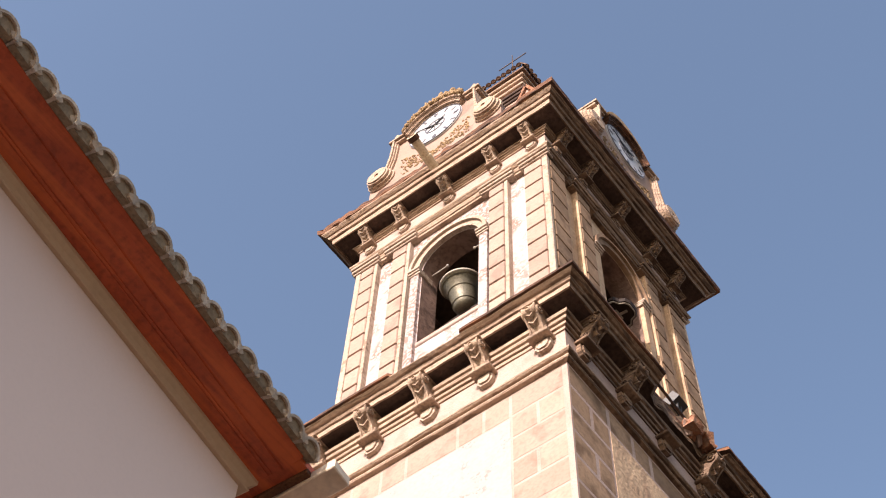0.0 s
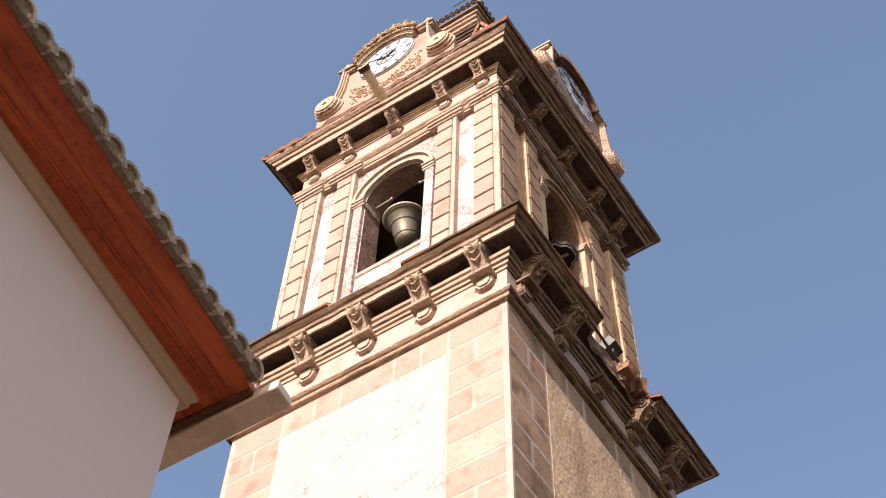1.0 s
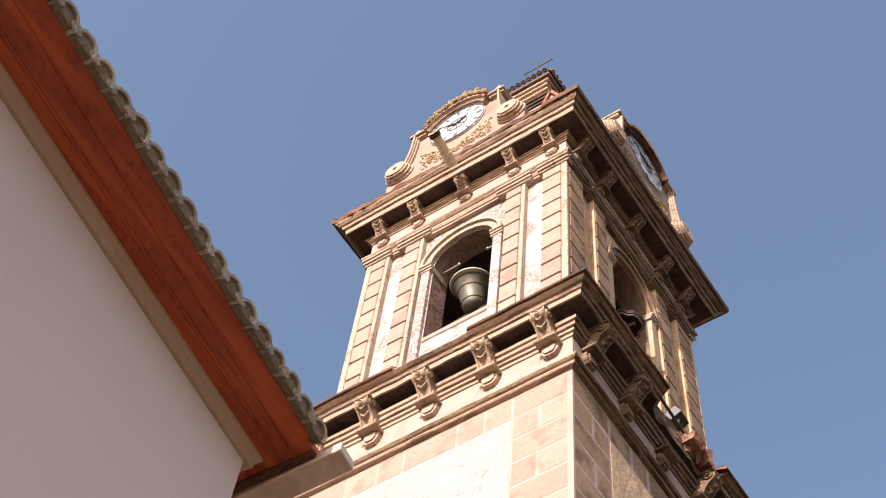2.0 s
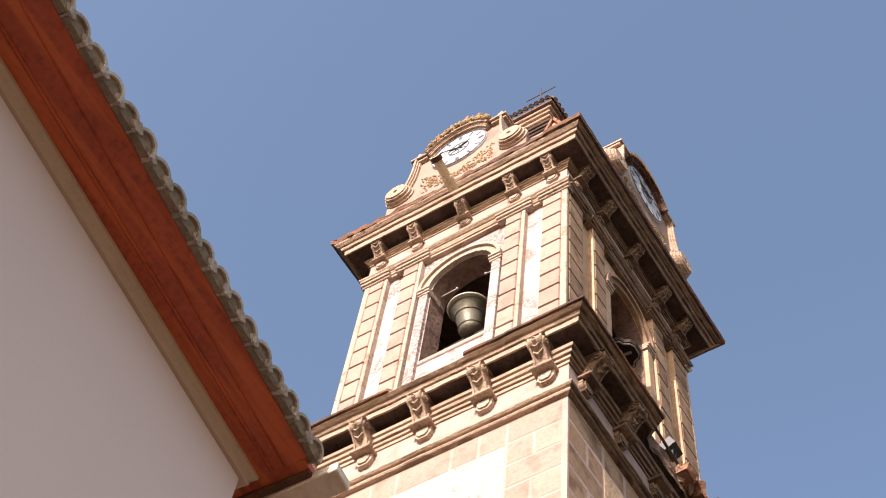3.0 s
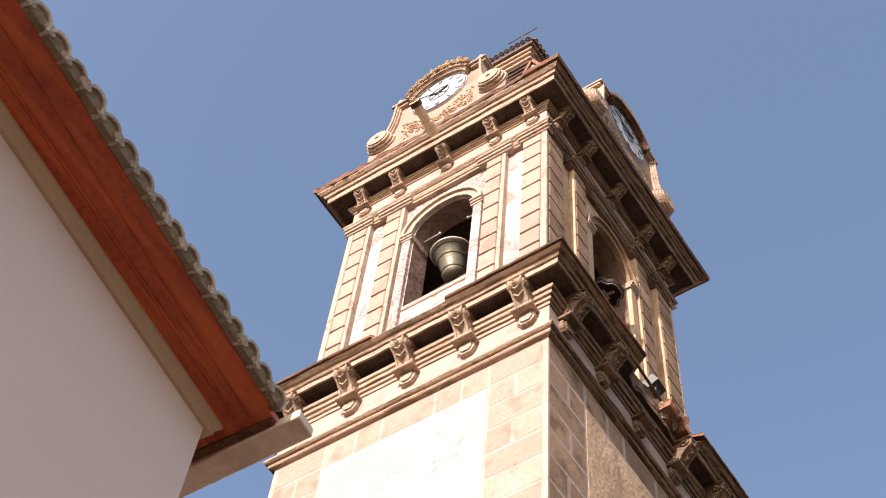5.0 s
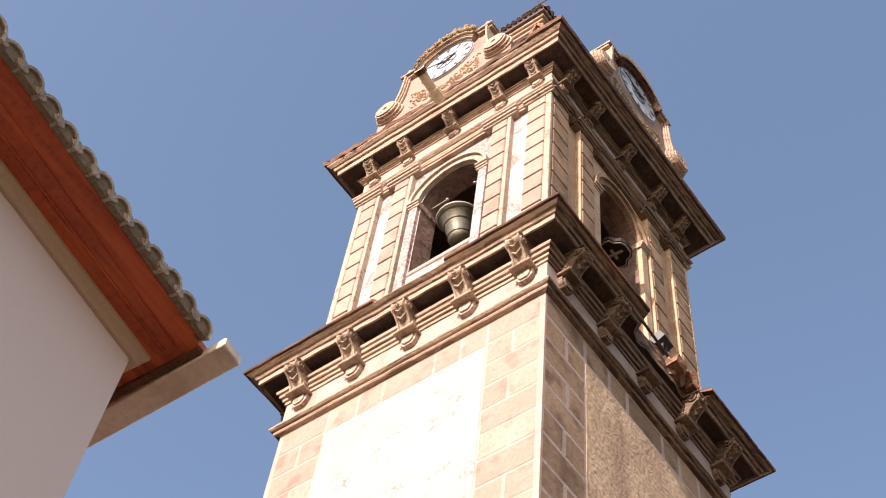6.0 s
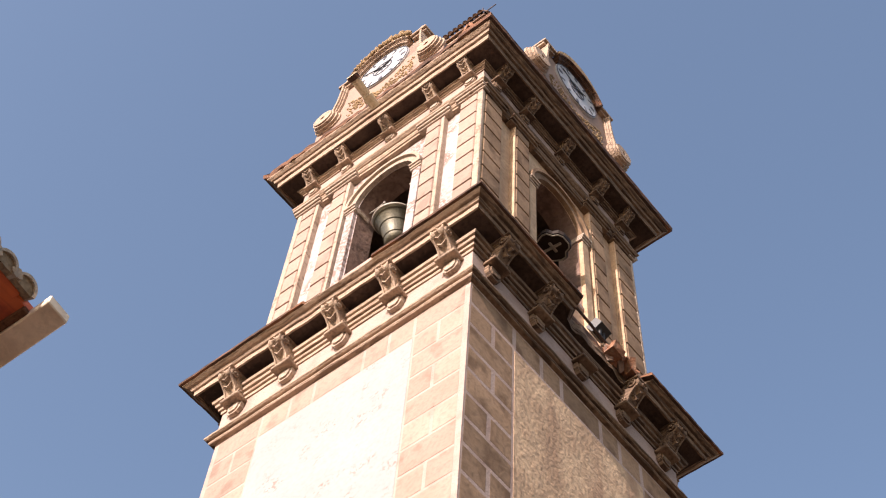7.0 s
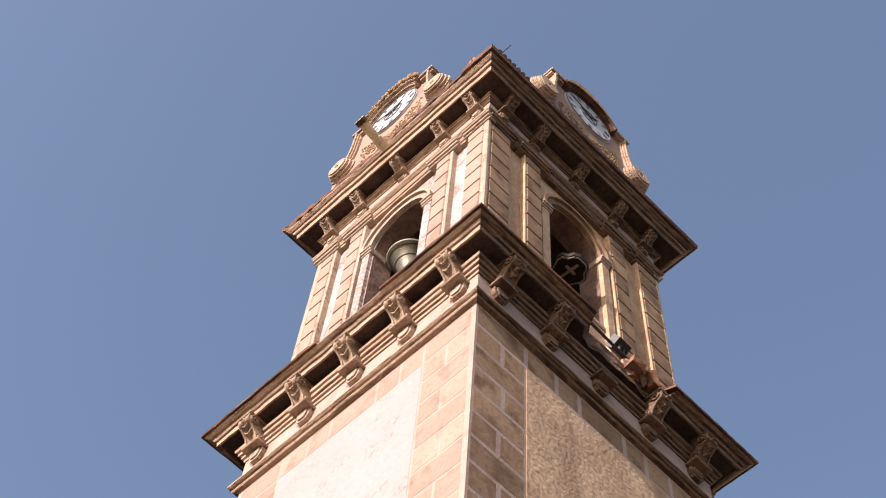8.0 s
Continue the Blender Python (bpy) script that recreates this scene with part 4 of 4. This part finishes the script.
# slab along the end of the roof
bm = bmesh.new()
vs = box(bm, -9, 0.56, 0.115, 0.31, 9.80, 9.885, 0.008)
for v in vs:
    v.co.y -= (v.co.x - 0.55) * 0.085
part("end_slab", bm, M_SLAB, house, "pale rendered slab at the roof end")
bm = bmesh.new()
vs = box(bm, -9, 0.36, 0.070, 0.125, 9.825, 9.875, 0.006)
for v in vs:
    v.co.y -= (v.co.x - 0.55) * 0.05
part("batten", bm, M_RUST, house, "dark brown batten beside the slab")
# roof plane and tiles
SLOPE = 20
bm = bmesh.new()
rise = math.tan(radians(SLOPE))
prism(bm, [(0.36, 9.905), (-4.5, 9.905 + 4.86 * rise), (-9.3, 9.905), (-9.3, 9.94), (-4.5, 9.95 + 4.86 * rise), (0.36, 9.95)], "y", L, 0.07)
roof = part("roof", bm, M_CLAY, house, "low pitched clay tile roof")
def tile_plug(r):
    bm = bmesh.new()
    prism(bm, [(r * math.cos(math.pi * i / 8), r * math.sin(math.pi * i / 8)) for i in range(9)], "x", 0.02, 0.12)
    return bm


cover = None
rnd = random.Random(9)
y = -0.03
while y > -16:
    for row in range(2 if y > -9 else 1):
        yy = y + 0.010 * (rnd.random() - 0.5)
        x = 0.458 - FLARE * y + 0.02 * (rnd.random() - 0.5) - row * 0.36
        z = 9.905 - 0.13 * rise + row * (0.02 + 0.36 * rise)
        size = 1 + 0.06 * (rnd.random() - 0.5)
        m = Matrix.Translation((x, yy, z)) @ Matrix.Rotation(radians(180 + 4 * (rnd.random() - 0.5)), 4, "Z") @ Matrix.Rotation(radians(-SLOPE + 4 * (rnd.random() - 0.5)), 4, "Y") @ Matrix.Diagonal((1, size, size, 1))
        if cover is None:
            cover = part("roof_tile", half_pipe(0.45, 0.106, 0.085, 0.02, 12), M_CLAY, roof, "curved clay cover tile")
            cover.matrix_basis = m
            plug = part("mortar_plug", tile_plug(0.088), M_TILE_MORTAR, cover)
            bm = bmesh.new()
            prism(bm, [(0.155, 0.035), (0.135, 0.055), (0.112, 0.068), (0.10, 0.072), (0.088, 0.068), (0.065, 0.05), (0.045, 0.03), (0.06, 0.012), (0.10, 0.005), (0.14, 0.014)], "x", 0.003, 0.10)
            fillet = part("mortar_fillet", bm, M_BED, cover)
            channel = part("channel_tile", half_pipe(0.45, 0.09, 0.075, 0.018, 8, -1), M_CLAY, roof, "curved clay channel tile")
        else:
            t = share("roof_tile", cover, m, roof)
            if row == 0:
                share("mortar_plug", plug, Matrix(), t)
                share("mortar_fillet", fillet, Matrix(), t)
        k = Matrix.Translation((x - 0.10, yy - 0.1, z + 0.10)) @ Matrix.Rotation(math.pi, 4, "Z") @ Matrix.Rotation(radians(-SLOPE), 4, "Y")
        if y == -0.03 and row == 0:
            channel.matrix_basis = k
        else:
            share("channel_tile", channel, k, roof)
    y -= 0.2
# the rest of the roof: rows of tiles too far to tell apart
bm = bmesh.new()
rows = int(-L / 0.2)
for side in (1, -1):
    for i in range(rows):
        yy = -0.03 - 0.2 * i
        x0, x1 = (0.0 if yy > -9 else 0.2, -4.5) if side > 0 else (-9.2, -4.5)
        for a, b in ((x0 + (x1 - x0) * q / 3, x0 + (x1 - x0) * (q + 1) / 3) for q in range(3)):
            ring = []
            for x, r in ((a, 0.1), (b, 0.085)):
                z = 9.95 + (0.36 - x if side > 0 else x + 9.3) * rise
                ring.append([bm.verts.new((x, yy + r * math.cos(math.pi * q / 4), z + r * math.sin(math.pi * q / 4))) for q in range(5)])
            for q in range(4):
                bm.faces.new((ring[0][q], ring[0][q + 1], ring[1][q + 1], ring[1][q]))
            bm.faces.new(ring[0])
tagged(part("tile_rows", bm, M_CLAY, roof, "rows of curved clay tiles"), kind="stuff")
# mortar that closes the tile mouths
bm = bmesh.new()
prism(bm, [(0.375, 9.895), (0.405, 9.90), (0.40, 9.94), (0.375, 9.96), (0.33, 9.96)], "y", L, 0.06)
part("tile_bedding", flared(bm), M_BED, house, "grey mortar bed under the tiles")

# ---- stone blocks of the shaft ----
stone = {}


def block(k, u0, u1, z0, z1):
    turn, hl, hn = face(k)
    if k % 2:                  # wider pointing on the two sides
        u0, u1, z0 = u0 + 0.014, u1 - 0.014, z0 + 0.026
    w, h = round((u1 - u0) / 2, 3), round(z1 - z0, 3)
    m = Matrix.Translation(skewed(turn @ Vector(((u0 + u1) / 2, -hn, z0)))) @ along(k) @ turn
    key = (w, h, k % 2)
    if key not in stone:
        b = bmesh.new()
        c, d = 0.006, (0.005, 0.0015)[k % 2]
        back = [b.verts.new(q) for q in ((-w, 0.03, 0), (w, 0.03, 0), (w, 0.03, h), (-w, 0.03, h))]
        mid = [b.verts.new((q.co.x, -d * 0.4, q.co.z)) for q in back]
        top = [b.verts.new(q) for q in ((-w + c, -d, c), (w - c, -d, c), (w - c, -d, h - c), (-w + c, -d, h - c))]
        for p, q in ((back, mid), (mid, top)):
            for i in range(4):
                b.faces.new((p[i], p[(i + 1) % 4], q[(i + 1) % 4], q[i]))
        b.faces.new(top)
        # Side blocks carry their shade in the browner, darker stone.
        stone[key] = part("stone_block", b, M_BROWN_SHADED if k % 2 else M_STONE, shaft)
        stone[key].matrix_basis = m
    else:
        share("stone_block", stone[key], m, shaft)


COURSE = 0.575
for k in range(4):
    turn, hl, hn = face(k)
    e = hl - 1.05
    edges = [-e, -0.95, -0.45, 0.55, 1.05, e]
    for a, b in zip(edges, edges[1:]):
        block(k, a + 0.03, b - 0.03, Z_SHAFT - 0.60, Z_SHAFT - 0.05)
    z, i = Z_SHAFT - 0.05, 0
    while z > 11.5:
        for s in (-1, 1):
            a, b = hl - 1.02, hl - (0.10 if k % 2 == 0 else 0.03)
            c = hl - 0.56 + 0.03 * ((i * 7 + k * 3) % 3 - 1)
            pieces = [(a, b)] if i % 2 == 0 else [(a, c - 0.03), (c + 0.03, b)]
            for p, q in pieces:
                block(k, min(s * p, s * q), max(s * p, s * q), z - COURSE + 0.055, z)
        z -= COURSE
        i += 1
